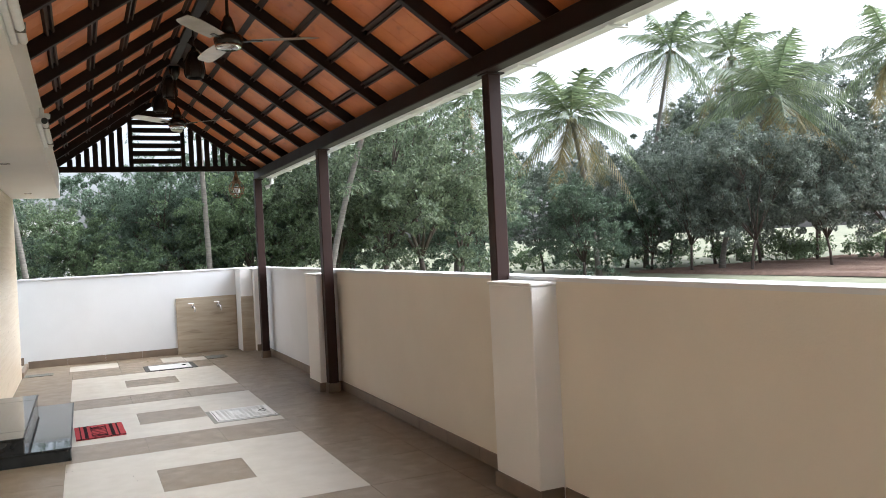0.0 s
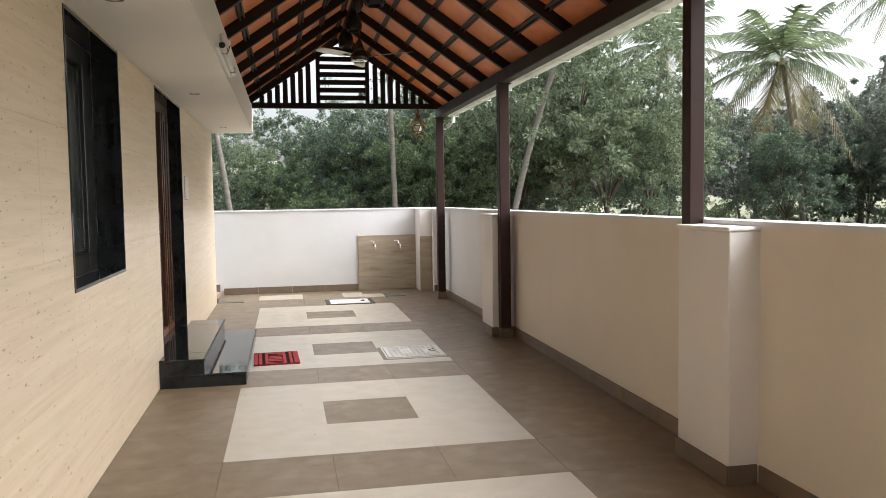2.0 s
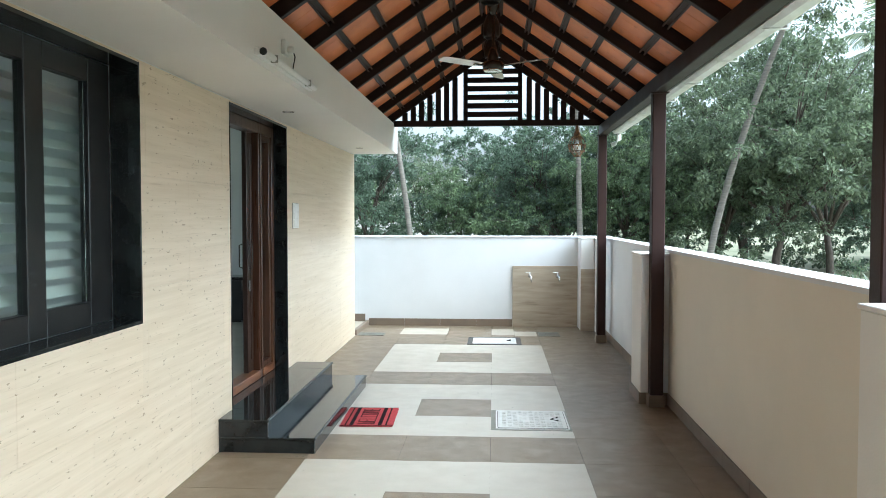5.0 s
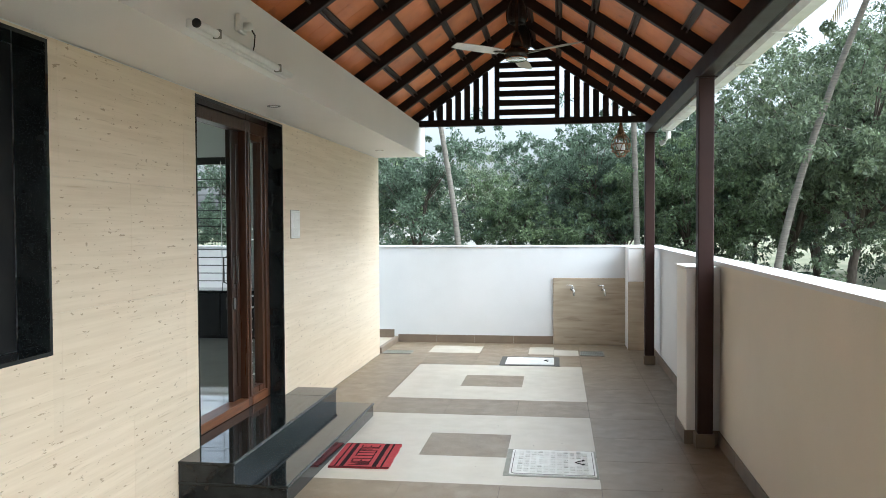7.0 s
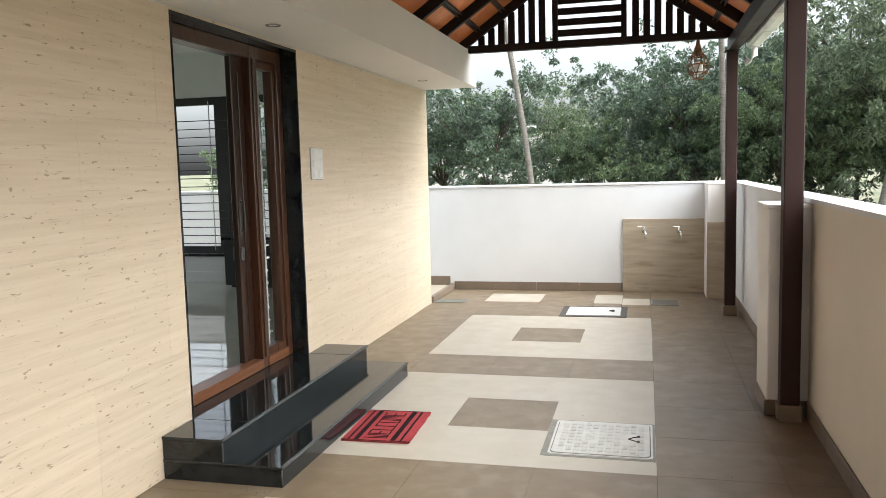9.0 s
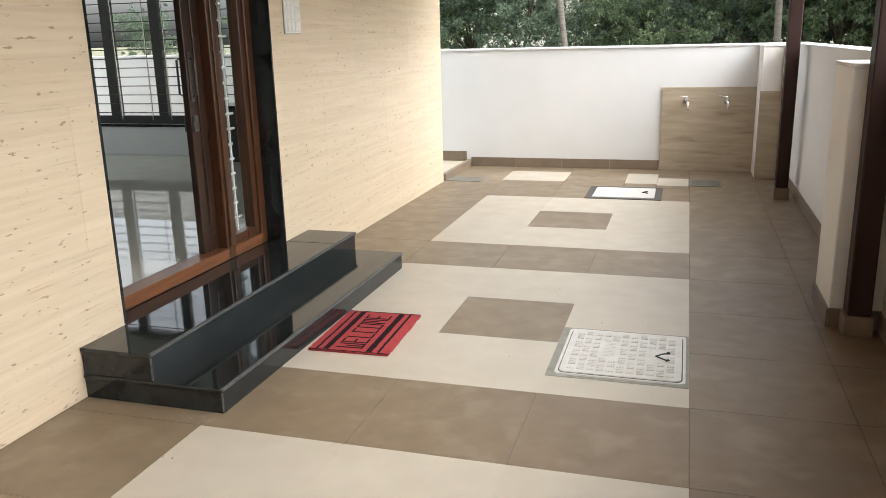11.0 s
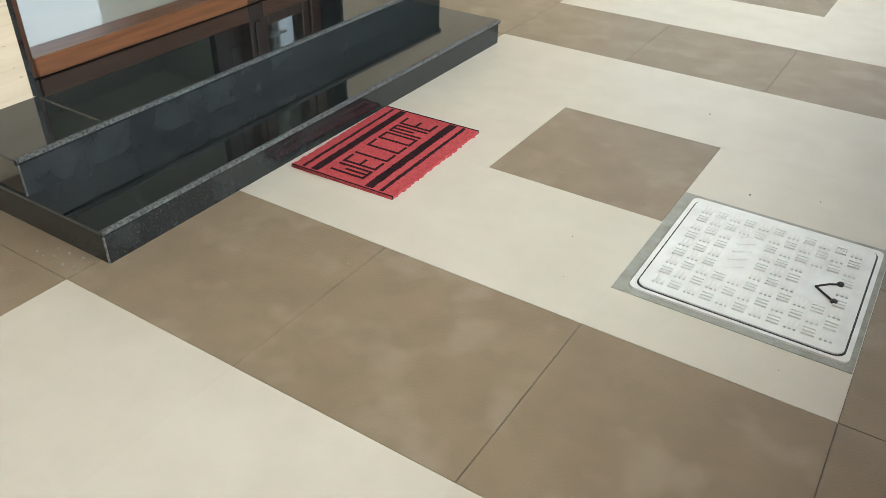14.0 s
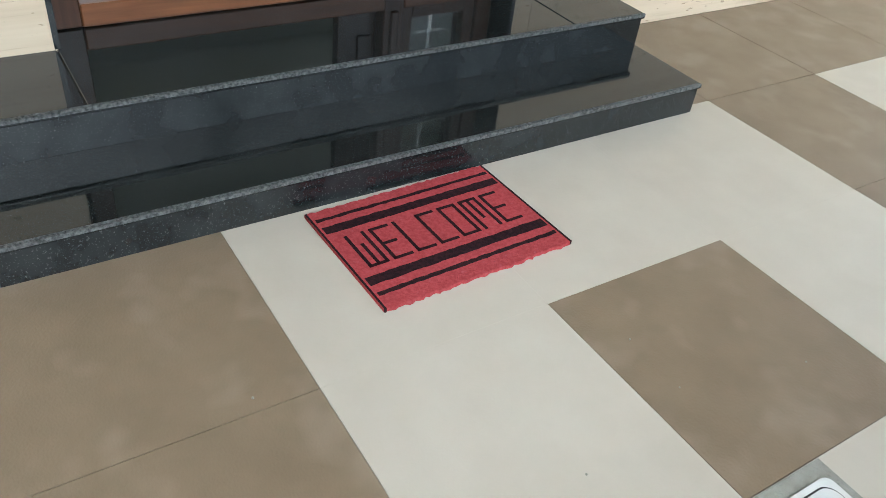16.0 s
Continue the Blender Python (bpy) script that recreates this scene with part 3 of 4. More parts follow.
def pendant(x, y, zc):
    p = thing("pendant_lamp", "black pierced metal pendant lamp on a cord", "lamp", (x, y, zc), "pendant lamps")
    g = B()
    rings = [(0.02, 0.15), (0.05, 0.12), (0.078, 0.05), (0.088, -0.02), (0.085, -0.07), (0.07, -0.10)]
    turned(g, rings, 18, (x, y, zc), cap=False)
    sh = part("shade", g, M_black, p, "", True)
    s = sh.modifiers.new("thickness", "SOLIDIFY")
    s.thickness = 0.004
    for k in range(6):
        a = 2 * math.pi * k / 6
        g = B()
        tube(g, [(x + math.cos(a) * (r + 0.004), y + math.sin(a) * (r + 0.004), zc + z) for r, z in rings], 0.006, 6)
        part("rib", g, M_black, sh)
    g = B()
    turned(g, [(0.006, 0.14), (0.006, RIDGE[1] - zc)], 8, (x, y, zc))
    part("cord", g, M_black, p)
    g = B()
    turned(g, [(0.03, 0.14), (0.018, 0.19)], 12, (x, y, zc))
    part("cap", g, M_black, p, "", True)
    return p


pendant(1.25, 7.74, 3.265)
pendant(1.25, 9.95, 3.50)
pendant(1.25, 11.1, 3.52)

# woven lantern on the gable
ln = thing("woven_lantern", "small open-weave cane lantern hung from the gable rail", "lantern", (2.315, 11.93, 2.4))
lx, ly, lz = 2.315, 11.93, 2.475
for k in range(12):
    g = B()
    pts = []
    for i in range(11):
        u = i / 10
        r = 0.105 * math.sin(math.pi * (0.12 + 0.80 * u)) ** 0.8
        a = 2 * math.pi * k / 12 + (0.9 if k % 2 else -0.9) * u
        pts.append((lx + r * math.cos(a), ly + r * math.sin(a), lz + 0.13 - 0.25 * u))
    tube(g, pts, 0.005, 5)
    part("cane", g, M_rattan, ln)
for zz, r in ((0.10, 0.066), (0.02, 0.104), (-0.06, 0.098), (-0.118, 0.045)):
    g = B()
    tube(g, [(lx + r * math.cos(2 * math.pi * i / 16), ly + r * math.sin(2 * math.pi * i / 16), lz + zz) for i in range(17)], 0.007, 5)
    part("hoop", g, M_rattan, ln)
g = B()
turned(g, [(0.03, -0.07), (0.05, -0.03), (0.045, 0.02), (0.02, 0.05)], 14, (lx, ly, lz))
part("bulb", g, M_plastic, ln, "pale glass bulb", True)
g = B()
turned(g, [(0.035, 0.11), (0.045, 0.15), (0.02, 0.22), (0.012, 0.27)], 12, (lx, ly, lz))
part("knot", g, M_rattan, ln, "", True)


def tube_light(y0, y1):
    t = thing("tube_light", "slim white tube light fitting on the canopy fascia", "light", (FASCIA, (y0 + y1) / 2, 2.47), "tube lights")
    g = B()
    box(g, FASCIA + 0.001, FASCIA + 0.030, y0, y1, 2.462, 2.502, 0.005)
    part("body", g, M_plastic, t)
    g = B()
    tube(g, [(FASCIA + 0.048, y0 + 0.01, 2.482), (FASCIA + 0.048, y1 - 0.01, 2.482)], 0.019, 12)
    part("tube", g, M_plastic, t, "unlit white glass tube", True)
    g = B()
    turned(g, [(0.016, 0), (0.0205, 0.002), (0.0205, 0.012)], 14)
    bmesh.ops.transform(g, matrix=Matrix.Translation((FASCIA + 0.048, y0 + 0.003, 2.482)) @ pose(0, 0, 0, -90, 0, 0), verts=g.verts)
    part("end_cap", g, M_dark, t, "dark end cap", True)
    for y in (y0 + 0.22, y1 - 0.22):
        g = B()
        box(g, FASCIA + 0.03, FASCIA + 0.071, y - 0.006, y + 0.006, 2.46, 2.504, 0.003)
        part("clip", g, M_cement, t, "grey clip")


tube_light(2.70, 3.95)
tube_light(6.03, 7.28)
sk = thing("ceiling_socket", "small square white socket box on the fascia with a thin wire", "socket", (FASCIA, 6.62, 2.62))
g = B()
box(g, FASCIA + 0.001, FASCIA + 0.03, 6.57, 6.67, 2.575, 2.665, 0.006)
part("box", g, M_plastic, sk)
g = B()
turned(g, [(0.022, 0), (0.022, 0.03), (0.016, 0.04)], 14)
bmesh.ops.transform(g, matrix=Matrix.Translation((FASCIA + 0.029, 6.63, 2.61)) @ pose(0, 0, 0, 0, 90, 0), verts=g.verts)
part("holder", g, M_plastic, sk, "", True)
g = B()
tube(g, [(FASCIA + 0.06, 6.63, 2.605), (FASCIA + 0.05, 6.72, 2.585), (FASCIA + 0.03, 6.76, 2.54), (FASCIA + 0.03, 6.74, 2.505)], 0.004, 6)
part("wire", g, M_black, sk, "thin dark wire", True)
for y in (1.2, 4.65, 8.07, 11.4):
    d = thing("downlight", "small round recessed downlight in the canopy", "light", (-0.345, y, SOFFIT), "downlights")
    g = B()
    turned(g, [(0.045, -0.006), (0.048, -0.001), (0.03, -0.001), (0.028, -0.004)], 18, (-0.345, y, SOFFIT), cap=False)
    part("ring", g, M_chrome, d, "", True)
    g = B()
    turned(g, [(0.029, -0.003), (0.029, -0.001)], 16, (-0.345, y, SOFFIT))
    part("lens", g, M_plastic, d)

# ---- switch plate ----
sw = thing("switch_plate", "square white plastic switch plate with three rows of rockers", "switch", (WX, 9.18, 1.6))
g = B()
box(g, WX + 0.004, WX + 0.014, 9.075, 9.285, 1.492, 1.722, 0.003)
part("plate", g, M_plastic, sw)
# thin grey backing a little larger than the plate draws its shadow line
g = B()
box(g, WX + 0.0005, WX + 0.0045, 9.071, 9.289, 1.488, 1.726)
part("shadow_rim", g, M_cement, sw, "grey rim standing for the plate's shadow line")
for k in range(3):
    z = 1.506 + 0.071 * k
    g = B()
    box(g, WX + 0.0135, WX + 0.0155, 9.088, 9.272, z - 0.004, z + 0.062)
    part("module_frame", g, M_gutter, sw)
    for j in range(2):
        g = B()
        box(g, WX + 0.014, WX + 0.021, 9.094 + j * 0.05, 9.139 + j * 0.05, z, z + 0.058, 0.003)
        part("rocker", g, M_plastic, sw)
    g = B()
    box(g, WX + 0.014, WX + 0.019, 9.198, 9.266, z, z + 0.058, 0.003)
    part("socket" if k < 2 else "rocker", g, M_plastic, sw)

# ---- granite steps ----
st = thing("granite_steps", "two polished black granite steps up to the door", "steps", (-0.25, 8.13, 0))
g = B()
box(g, WX + 0.002, 0.080, 7.055, 9.205, 0, 0.088)
part("lower_riser", g, M_riser, st)
g = B()
box(g, WX + 0.002, 0.086, 7.045, 9.215, 0.0885, 0.106, 0.004)
part("lower_tread", g, M_granite, st)
g = B()
box(g, WX + 0.002, -0.241, 7.055, 9.205, 0.1065, 0.207)
part("upper_riser", g, M_riser, st)
g = B()
box(g, WX - 0.13, -0.233, 7.345, 8.895, 0.2075, 0.226, 0.004)
box(g, WX + 0.002, -0.233, 7.045, 7.3445, 0.2075, 0.226, 0.004)
box(g, WX + 0.002, -0.233, 8.8955, 9.215, 0.2075, 0.226, 0.004)
part("upper_tread", g, M_granite, st)
for x, z, nm in ((0.0865, 0.106, "lower_nosing"), (-0.2325, 0.226, "upper_nosing")):
    g = B()
    box(g, x - 0.011, x + 0.0012, 7.05, 9.21, z - 0.010, z + 0.0012)
    part(nm, g, M_chip, st, "rough grey chipped edge")

for x, z0, z1 in ((0.0865, 0.003, 0.10), (-0.2325, 0.11, 0.22)):
    g = B()
    box(g, x - 0.009, x - 0.002, 7.0525, 7.0555, z0, z1)
    part("corner_chip", g, M_chip, st, "rough grey chipped corner")

# ---- door: granite reveal, teak frame, open leaf, sidelight with grille ----
door = thing("door_1", "teak double door frame with its wide leaf open inwards and a glazed sidelight", "door", (WX - 0.12, 8.1, 0.226), kind="structure")
g = B()
box(g, WX - 0.13, WX + 0.003, 7.34, 7.355, 0.227, 2.405)
box(g, WX - 0.13, WX + 0.003, 8.885, 8.90, 0.227, 2.405)
box(g, WX - 0.13, WX + 0.003, 7.355, 8.885, 2.385, 2.405)
part("reveal", g, M_granite, door, "black granite reveal")
fx0, fx1 = -0.80, -0.695
g = B()
box(g, fx0, fx1, 7.357, 7.44, 0.228, 2.384, 0.004)
part("jamb", g, M_wood, door)
g = B()
box(g, fx0, fx1, 8.815, 8.883, 0.228, 2.384, 0.004)
part("jamb", g, M_wood, door)
g = B()
box(g, fx0, fx1, 8.42, 8.50, 0.228, 2.384, 0.004)
box(g, fx1, fx1 + 0.012, 8.445, 8.475, 0.30, 2.30, 0.004)
part("mullion", g, M_wood, door)
g = B()
box(g, fx0, fx1, 7.44, 8.42, 2.30, 2.384, 0.004)
box(g, fx0, fx1, 8.50, 8.815, 2.30, 2.384, 0.004)
part("head", g, M_wood, door)
g = B()
box(g, fx0 - 0.005, fx1 + 0.004, 7.44, 8.42, 0.228, 0.295, 0.004)
box(g, fx0 - 0.005, fx1 + 0.004, 8.50, 8.815, 0.228, 0.295, 0.004)
part("sill", g, M_woodh, door, "reddish teak sill")
g = B()
for a in ((8.50, 8.545, 0.295, 2.30), (8.77, 8.815, 0.295, 2.30), (8.545, 8.77, 0.295, 0.345), (8.545, 8.77, 2.25, 2.30)):
    box(g, -0.785, -0.71, a[0], a[1], a[2], a[3], 0.004)
sash = part("sidelight_sash", g, M_wood, door)
g = B()
box(g, -0.752, -0.747, 8.545, 8.77, 0.345, 2.25)
pane = part("pane", g, M_glass, sash, "clear glass")
pane.visible_shadow = False
g = B()
box(g, -0.775, -0.765, 8.652, 8.664, 0.345, 2.25)
gr = part("grille", g, M_plastic, door, "white painted metal grille")
for z in [0.42 + 0.088 * k for k in range(21)]:
    wide = 0.055 if any(abs(z - q) < 0.045 for q in (0.42, 0.95, 1.03, 1.5, 1.6, 2.1)) else 0.024
    g = B()
    box(g, -0.777, -0.763, 8.658 - wide, 8.658 + wide, z, z + 0.014, 0.003)
    part("cross_bar", g, M_plastic, gr)
# the narrow fixed leaf beside the opening; the wide leaf stands open inside
LM = pose(-0.772, 8.42, 0, 0, 0, -90)
LL = 0.15
g = B()
box(g, 0, LL, -0.02, 0.02, 0.297, 2.298, 0.003)
box(g, 0.02, 0.075, 0.0205, 0.028, 0.40, 2.2, 0.003)
bmesh.ops.transform(g, matrix=LM, verts=g.verts)
leaf = part("leaf", g, M_woodshade, door, "narrow teak door leaf, shade put into its colour, with metal fittings")
for s in (-1, 1):
    g = B()
    box(g, LL - 0.042, LL - 0.016, s * 0.021, s * 0.026, 1.14, 1.40, 0.002)
    bmesh.ops.transform(g, matrix=LM, verts=g.verts)
    hp = part("handle_plate", g, M_iron, leaf, "dark metal plate")
    g = B()
    tube(g, [(LL - 0.029, s * 0.026, 1.17), (LL - 0.029, s * 0.055, 1.18), (LL - 0.029, s * 0.055, 1.36), (LL - 0.029, s * 0.026, 1.37)], 0.006, 8)
    bmesh.ops.transform(g, matrix=LM, verts=g.verts)
    part("pull_handle", g, M_iron, leaf, "dark metal pull handle", True)
    g = B()
    box(g, LL - 0.046, LL - 0.008, s * 0.021, s * 0.034, 0.98, 1.07, 0.004)
    bmesh.ops.transform(g, matrix=LM, verts=g.verts)
    part("lock", g, M_iron, leaf, "dark metal lock case")

# ---- window in the house wall ----
w1 = thing("window_1", "black framed window with narrow frosted panes in a granite reveal", "window", (WX - 0.1, 5.28, 1.03), kind="structure")
g = B()
box(g, WX - 0.15, WX + 0.004, y0w, y0w + 0.018, z0w, z1w)
box(g, WX - 0.15, WX + 0.004, y1w - 0.018, y1w, z0w, z1w)
box(g, WX - 0.15, WX + 0.004, y0w + 0.018, y1w - 0.018, z0w, z0w + 0.018)
box(g, WX - 0.15, WX + 0.004, y0w + 0.018, y1w - 0.018, z1w - 0.018, z1w)
part("reveal", g, M_granite, w1, "black granite reveal")
panes = ((4.80, 5.13), (5.275, 5.675))
g = B()
ys = [y0w + 0.019, panes[0][0], panes[0][1], panes[1][0], panes[1][1], y1w - 0.019]
for a, b in ((ys[0], ys[1]), (ys[2], ys[3]), (ys[4], ys[5])):
    box(g, -0.79, -0.735, a, b, z0w + 0.019, z1w - 0.019, 0.003)
for a, b in ((ys[1], ys[2]), (ys[3], ys[4])):
    box(g, -0.79, -0.735, a, b, z0w + 0.019, 1.17, 0.003)
    box(g, -0.79, -0.735, a, b, 2.27, z1w - 0.019, 0.003)
part("frame", g, M_dark, w1)
for a, b in panes:
    g = B()
    box(g, -0.766, -0.760, a, b, 1.17, 2.27)
    p = part("pane", g, M_frost, w1, "frosted greenish glass")
    p.visible_shadow = False
for k in range(13):
    g = B()
    z = 1.14 + 0.09 * k
    bar(g, (-0.86, y0w + 0.05, z), (-0.86, y1w - 0.05, z), 0.075, 0.004, up=(0.62, 0, 0.78))
    part("blind_slat", g, M_blind, w1, "pale slat")

# ---- window of the room, seen through the door ----
w2 = thing("window_2", "dark framed room window with thin horizontal security bars", "window", (-3.5, RY, 0.6), kind="structure")
g = B()
box(g, WN[0], WN[0] + 0.09, RY + 0.03, RY + 0.10, WN[2], WN[3])
box(g, WN[1] - 0.09, WN[1], RY + 0.03, RY + 0.10, WN[2], WN[3])
box(g, WN[0] + 0.09, WN[1] - 0.09, RY + 0.03, RY + 0.10, WN[2], WN[2] + 0.09)
box(g, WN[0] + 0.09, WN[1] - 0.09, RY + 0.03, RY + 0.10, WN[3] - 0.09, WN[3])
for x, w in ((-4.405, 0.06), (-3.773, 0.06), (-3.073, 0.085)):
    box(g, x - w, x + w, RY + 0.03, RY + 0.10, WN[2] + 0.09, WN[3] - 0.09)
part("window_frame", g, M_dark, w2)
for k in range(16):
    g = B()
    z = WN[2] + 0.12 + 0.098 * k
    box(g, WN[0] + 0.05, WN[1] - 0.05, RY + 0.012, RY + 0.022, z, z + 0.010)
    part("security_bar", g, M_dark, w2)
for x in (-4.30, -3.90, -3.655, -3.215, -2.94, -2.55):
    g = B()
    box(g, x - 0.005, x + 0.005, RY + 0.002, RY + 0.012, WN[2] + 0.05, WN[3] - 0.05)
    part("upright_bar", g, M_chrome, w2)
g = B()
box(g, WN[0] - 0.02, WN[1] + 0.02, RY - 0.02, RY + 0.03, WN[2] - 0.03, WN[2] - 0.001)
part("sill", g, M_granite, w2, "black granite sill")
cb = thing("black_cabinet", "low black cabinet against the room's wall", "cabinet", (-2.3, 11.9, RF))
g = B()
box(g, -2.85, -1.9, 11.75, 12.18, RF + 0.03, RF + 0.55, 0.006)
part("body", g, M_dark, cb)
g = B()
box(g, -2.87, -1.88, 11.73, 12.185, RF + 0.551, RF + 0.58, 0.004)
part("top", g, M_granite, cb)
for k in range(2):
    g = B()
    box(g, -2.84 + 0.475 * k, -2.385 + 0.475 * k, 11.735, 11.749, RF + 0.05, RF + 0.54, 0.003)
    part("door", g, M_dark, cb)
g = B()
box(g, -2.8, -1.95, 11.80, 12.15, RF, RF + 0.03)
part("plinth", g, M_dark, cb)

# ---- wash place: tiled panel, taps ----
g = B()
box(g, 1.55, 2.488, FY - 0.022, FY - 0.001, 0.0, 0.885, 0.003)
setting("wash_panel", g, M_wash, "brown veined tile panel behind the taps", "tile panel")
g = B()
box(g, 2.488, 2.683, 12.998, 13.018, 0.0, 0.87, 0.003)
setting("pier_panel", g, M_wash, "brown veined tile facing on the pier", "tile panel")


def tap(x, z):
    t = thing("tap", "brass garden tap with a lever on the tiled panel", "tap", (x, FY - 0.02, z), "taps")
    yb = FY - 0.022
    g = B()
    turned(g, [(0.028, 0), (0.028, 0.006), (0.014, 0.010), (0.014, 0.06)], 14)
    bmesh.ops.transform(g, matrix=Matrix.Translation((x, yb, z)) @ pose(0, 0, 0, 90, 0, 0), verts=g.verts)
    part("stem", g, M_chrome, t, "", True)
    g = B()
    tube(g, [(x, yb - 0.05, z), (x + 0.01, yb - 0.09, z + 0.004), (x + 0.016, yb - 0.12, z - 0.02), (x + 0.018, yb - 0.125, z - 0.085)], [0.016, 0.015, 0.013, 0.012], 10)
    part("spout", g, M_chrome, t, "", True)
    g = B()
    turned(g, [(0.012, 0), (0.012, 0.035), (0.008, 0.04)], 10, (x, yb - 0.06, z + 0.01))
    part("bonnet", g, M_chrome, t)
    g = B()
    bar(g, (x + 0.01, yb - 0.06, z + 0.05), (x - 0.075, yb - 0.075, z + 0.058), 0.014, 0.008, 0.002)
    part("lever", g, M_chrome, t)


tap(1.80, 0.74)
tap(2.20, 0.74)

# ---- passage beside the house ----
g = B()
box(g, -9.0, WX - 0.03, CORNER + 0.001, FY - 0.001, -0.1, 0.055)
setting("passage_floor", g, M_cream, "raised cream tiled floor of the side passage", "floor")
g = B()
box(g, WX - 0.03, WX + 0.02, CORNER + 0.02, FY - 0.001, 0.001, 0.075, 0.004)
setting("passage_kerb", g, M_skirt, "low brown tiled kerb at the passage", "kerb")
g = B()
box(g, -9.0, WX - 0.032, FY - 0.014, FY - 0.002, 0.056, 0.17)
setting("passage_skirting", g, M_skirt, "brown tiled skirting of the passage", "skirting")

# ---- door mat ----
mat = thing("door_mat", "red coir welcome mat with black stripes beside the steps", "mat", (0.3, 8.08, 0.0))
MX0, MX1, MY0, MY1 = 0.103, 0.505, 7.762, 8.324
g = B()
NY = 60
ra = random.Random(4)
prev = None
lo, hi, lo2, hi2 = [], [], [], []
for i in range(NY + 1):
    y = MY0 + (MY1 - MY0) * i / NY
    j0, j1 = ra.uniform(-0.003, 0.003), ra.uniform(-0.004, 0.004)
    lo.append(g.verts.new((MX0 + j0, y, 0.001)))
    hi.append(g.verts.new((MX1 + j1, y, 0.001)))
    lo2.append(g.verts.new((MX0 + j0, y, 0.012)))
    hi2.append(g.verts.new((MX1 + j1, y, 0.012)))
for i in range(NY):
    g.faces.new((lo2[i], lo2[i + 1], hi2[i + 1], hi2[i]))
    g.faces.new((lo[i], lo[i + 1], lo2[i + 1], lo2[i]))
    g.faces.new((hi[i], hi2[i], hi2[i + 1], hi[i + 1]))
g.faces.new((lo[0], lo2[0], hi2[0], hi[0]))
g.faces.new((lo[-1], hi[-1], hi2[-1], lo2[-1]))
part("mat_base", g, M_mat_r, mat, "red pile")


def stripe(x0, x1, y0, y1, name="stripe"):
    g = B()
    n = 40
    a = [g.verts.new((x0 + ra.uniform(-0.0015, 0.0015), y0 + (y1 - y0) * i / n, 0.0135)) for i in range(n + 1)]
    b = [g.verts.new((x1 + ra.uniform(-0.0015, 0.0015), y0 + (y1 - y0) * i / n, 0.0135)) for i in range(n + 1)]
    for i in range(n):
        g.faces.new((a[i], a[i + 1], b[i + 1], b[i]))
    r = bmesh.ops.extrude_face_region(g, geom=list(g.faces))
    bmesh.ops.translate(g, vec=(0, 0, -0.0025), verts=[v for v in r["geom"] if isinstance(v, bmesh.types.BMVert)])
    part(name, g, M_mat_k, mat, "black stripe")


for c, w in ((0.040, 0.010), (0.085, 0.028), (0.302, 0.030), (0.350, 0.012)):
    stripe(MX0 + c - w / 2, MX0 + c + w / 2, MY0 + 0.012, MY1 - 0.012)
for y in (MY0, MY1 - 0.005):
    g = B()
    box(g, MX0, MX1, y, y + 0.005, 0.002, 0.0135)
    part("binding", g, M_mat_k, mat)
# block letters, reading from the lawn side of the mat; u along y, v from top to bottom
GLYPH = {"W": [(0, 0, 0, 1), (0, 1, 1, 1), (1, 0, 1, 1), (0.5, 0.35, 0.5, 1)], "E": [(0, 0, 0, 1), (0, 0, 1, 0), (0, 0.5, 0.8, 0.5), (0, 1, 1, 1)],
         "L": [(0, 0, 0, 1), (0, 1, 1, 1)], "C": [(0, 0, 0, 1), (0, 0, 1, 0), (0, 1, 1, 1)], "O": [(0, 0, 0, 1), (1, 0, 1, 1), (0, 0, 1, 0), (0, 1, 1, 1)],
         "M": [(0, 0, 0, 1), (0, 0, 1, 0), (1, 0, 1, 1), (0.5, 0, 0.5, 0.65)]}
ly0, pitch_l, lw = MY0 + 0.048, 0.069, 0.047
for k, ch in enumerate("WELCOME"):
    g = B()
    for u0, v0, u1, v1 in GLYPH[ch]:
        ya, yb = ly0 + k * pitch_l + u0 * lw, ly0 + k * pitch_l + u1 * lw
        xa, xb = MX0 + 0.130 + v0 * 0.125, MX0 + 0.130 + v1 * 0.125
        s = 0.0042
        box(g, min(xa, xb) - s, max(xa, xb) + s, min(ya, yb) - s, max(ya, yb) + s, 0.011, 0.0138)
    part("letter", g, M_mat_k, mat, "black letter")

mat.rotation_euler = (0, 0, radians(2.0))

# ---- manhole covers, drain grates ----
mh = thing("manhole_cover", "pale grey composite manhole cover with a raised block pattern", "manhole cover", (1.58, 8.04, 0.0))
cx0, cx1, cy0, cy1 = 1.264, 1.870, 7.730, 8.345
g = B()
box(g, cx0, cx1, cy0, cy1, -0.02, 0.002)
part("cement_bed", g, M_cement, mh, "rough grey cement bed")


def rounded_plate(g, x0, x1, y0, y1, r, z0, z1, seg=5):
    pts = []
    for cx, cy, a0 in ((x1 - r, y1 - r, 0), (x0 + r, y1 - r, 90), (x0 + r, y0 + r, 180), (x1 - r, y0 + r, 270)):
        for i in range(seg + 1):
            a = math.radians(a0 + 90 * i / seg)
            pts.append((cx + r * math.cos(a), cy + r * math.sin(a)))
    t = [g.verts.new((x, y, z1)) for x, y in pts]
    b = [g.verts.new((x, y, z0)) for x, y in pts]
    g.faces.new(t)
    g.faces.new(b[::-1])
    for i in range(len(pts)):
        j = (i + 1) % len(pts)
        g.faces.new((t[i], b[i], b[j], t[j]))


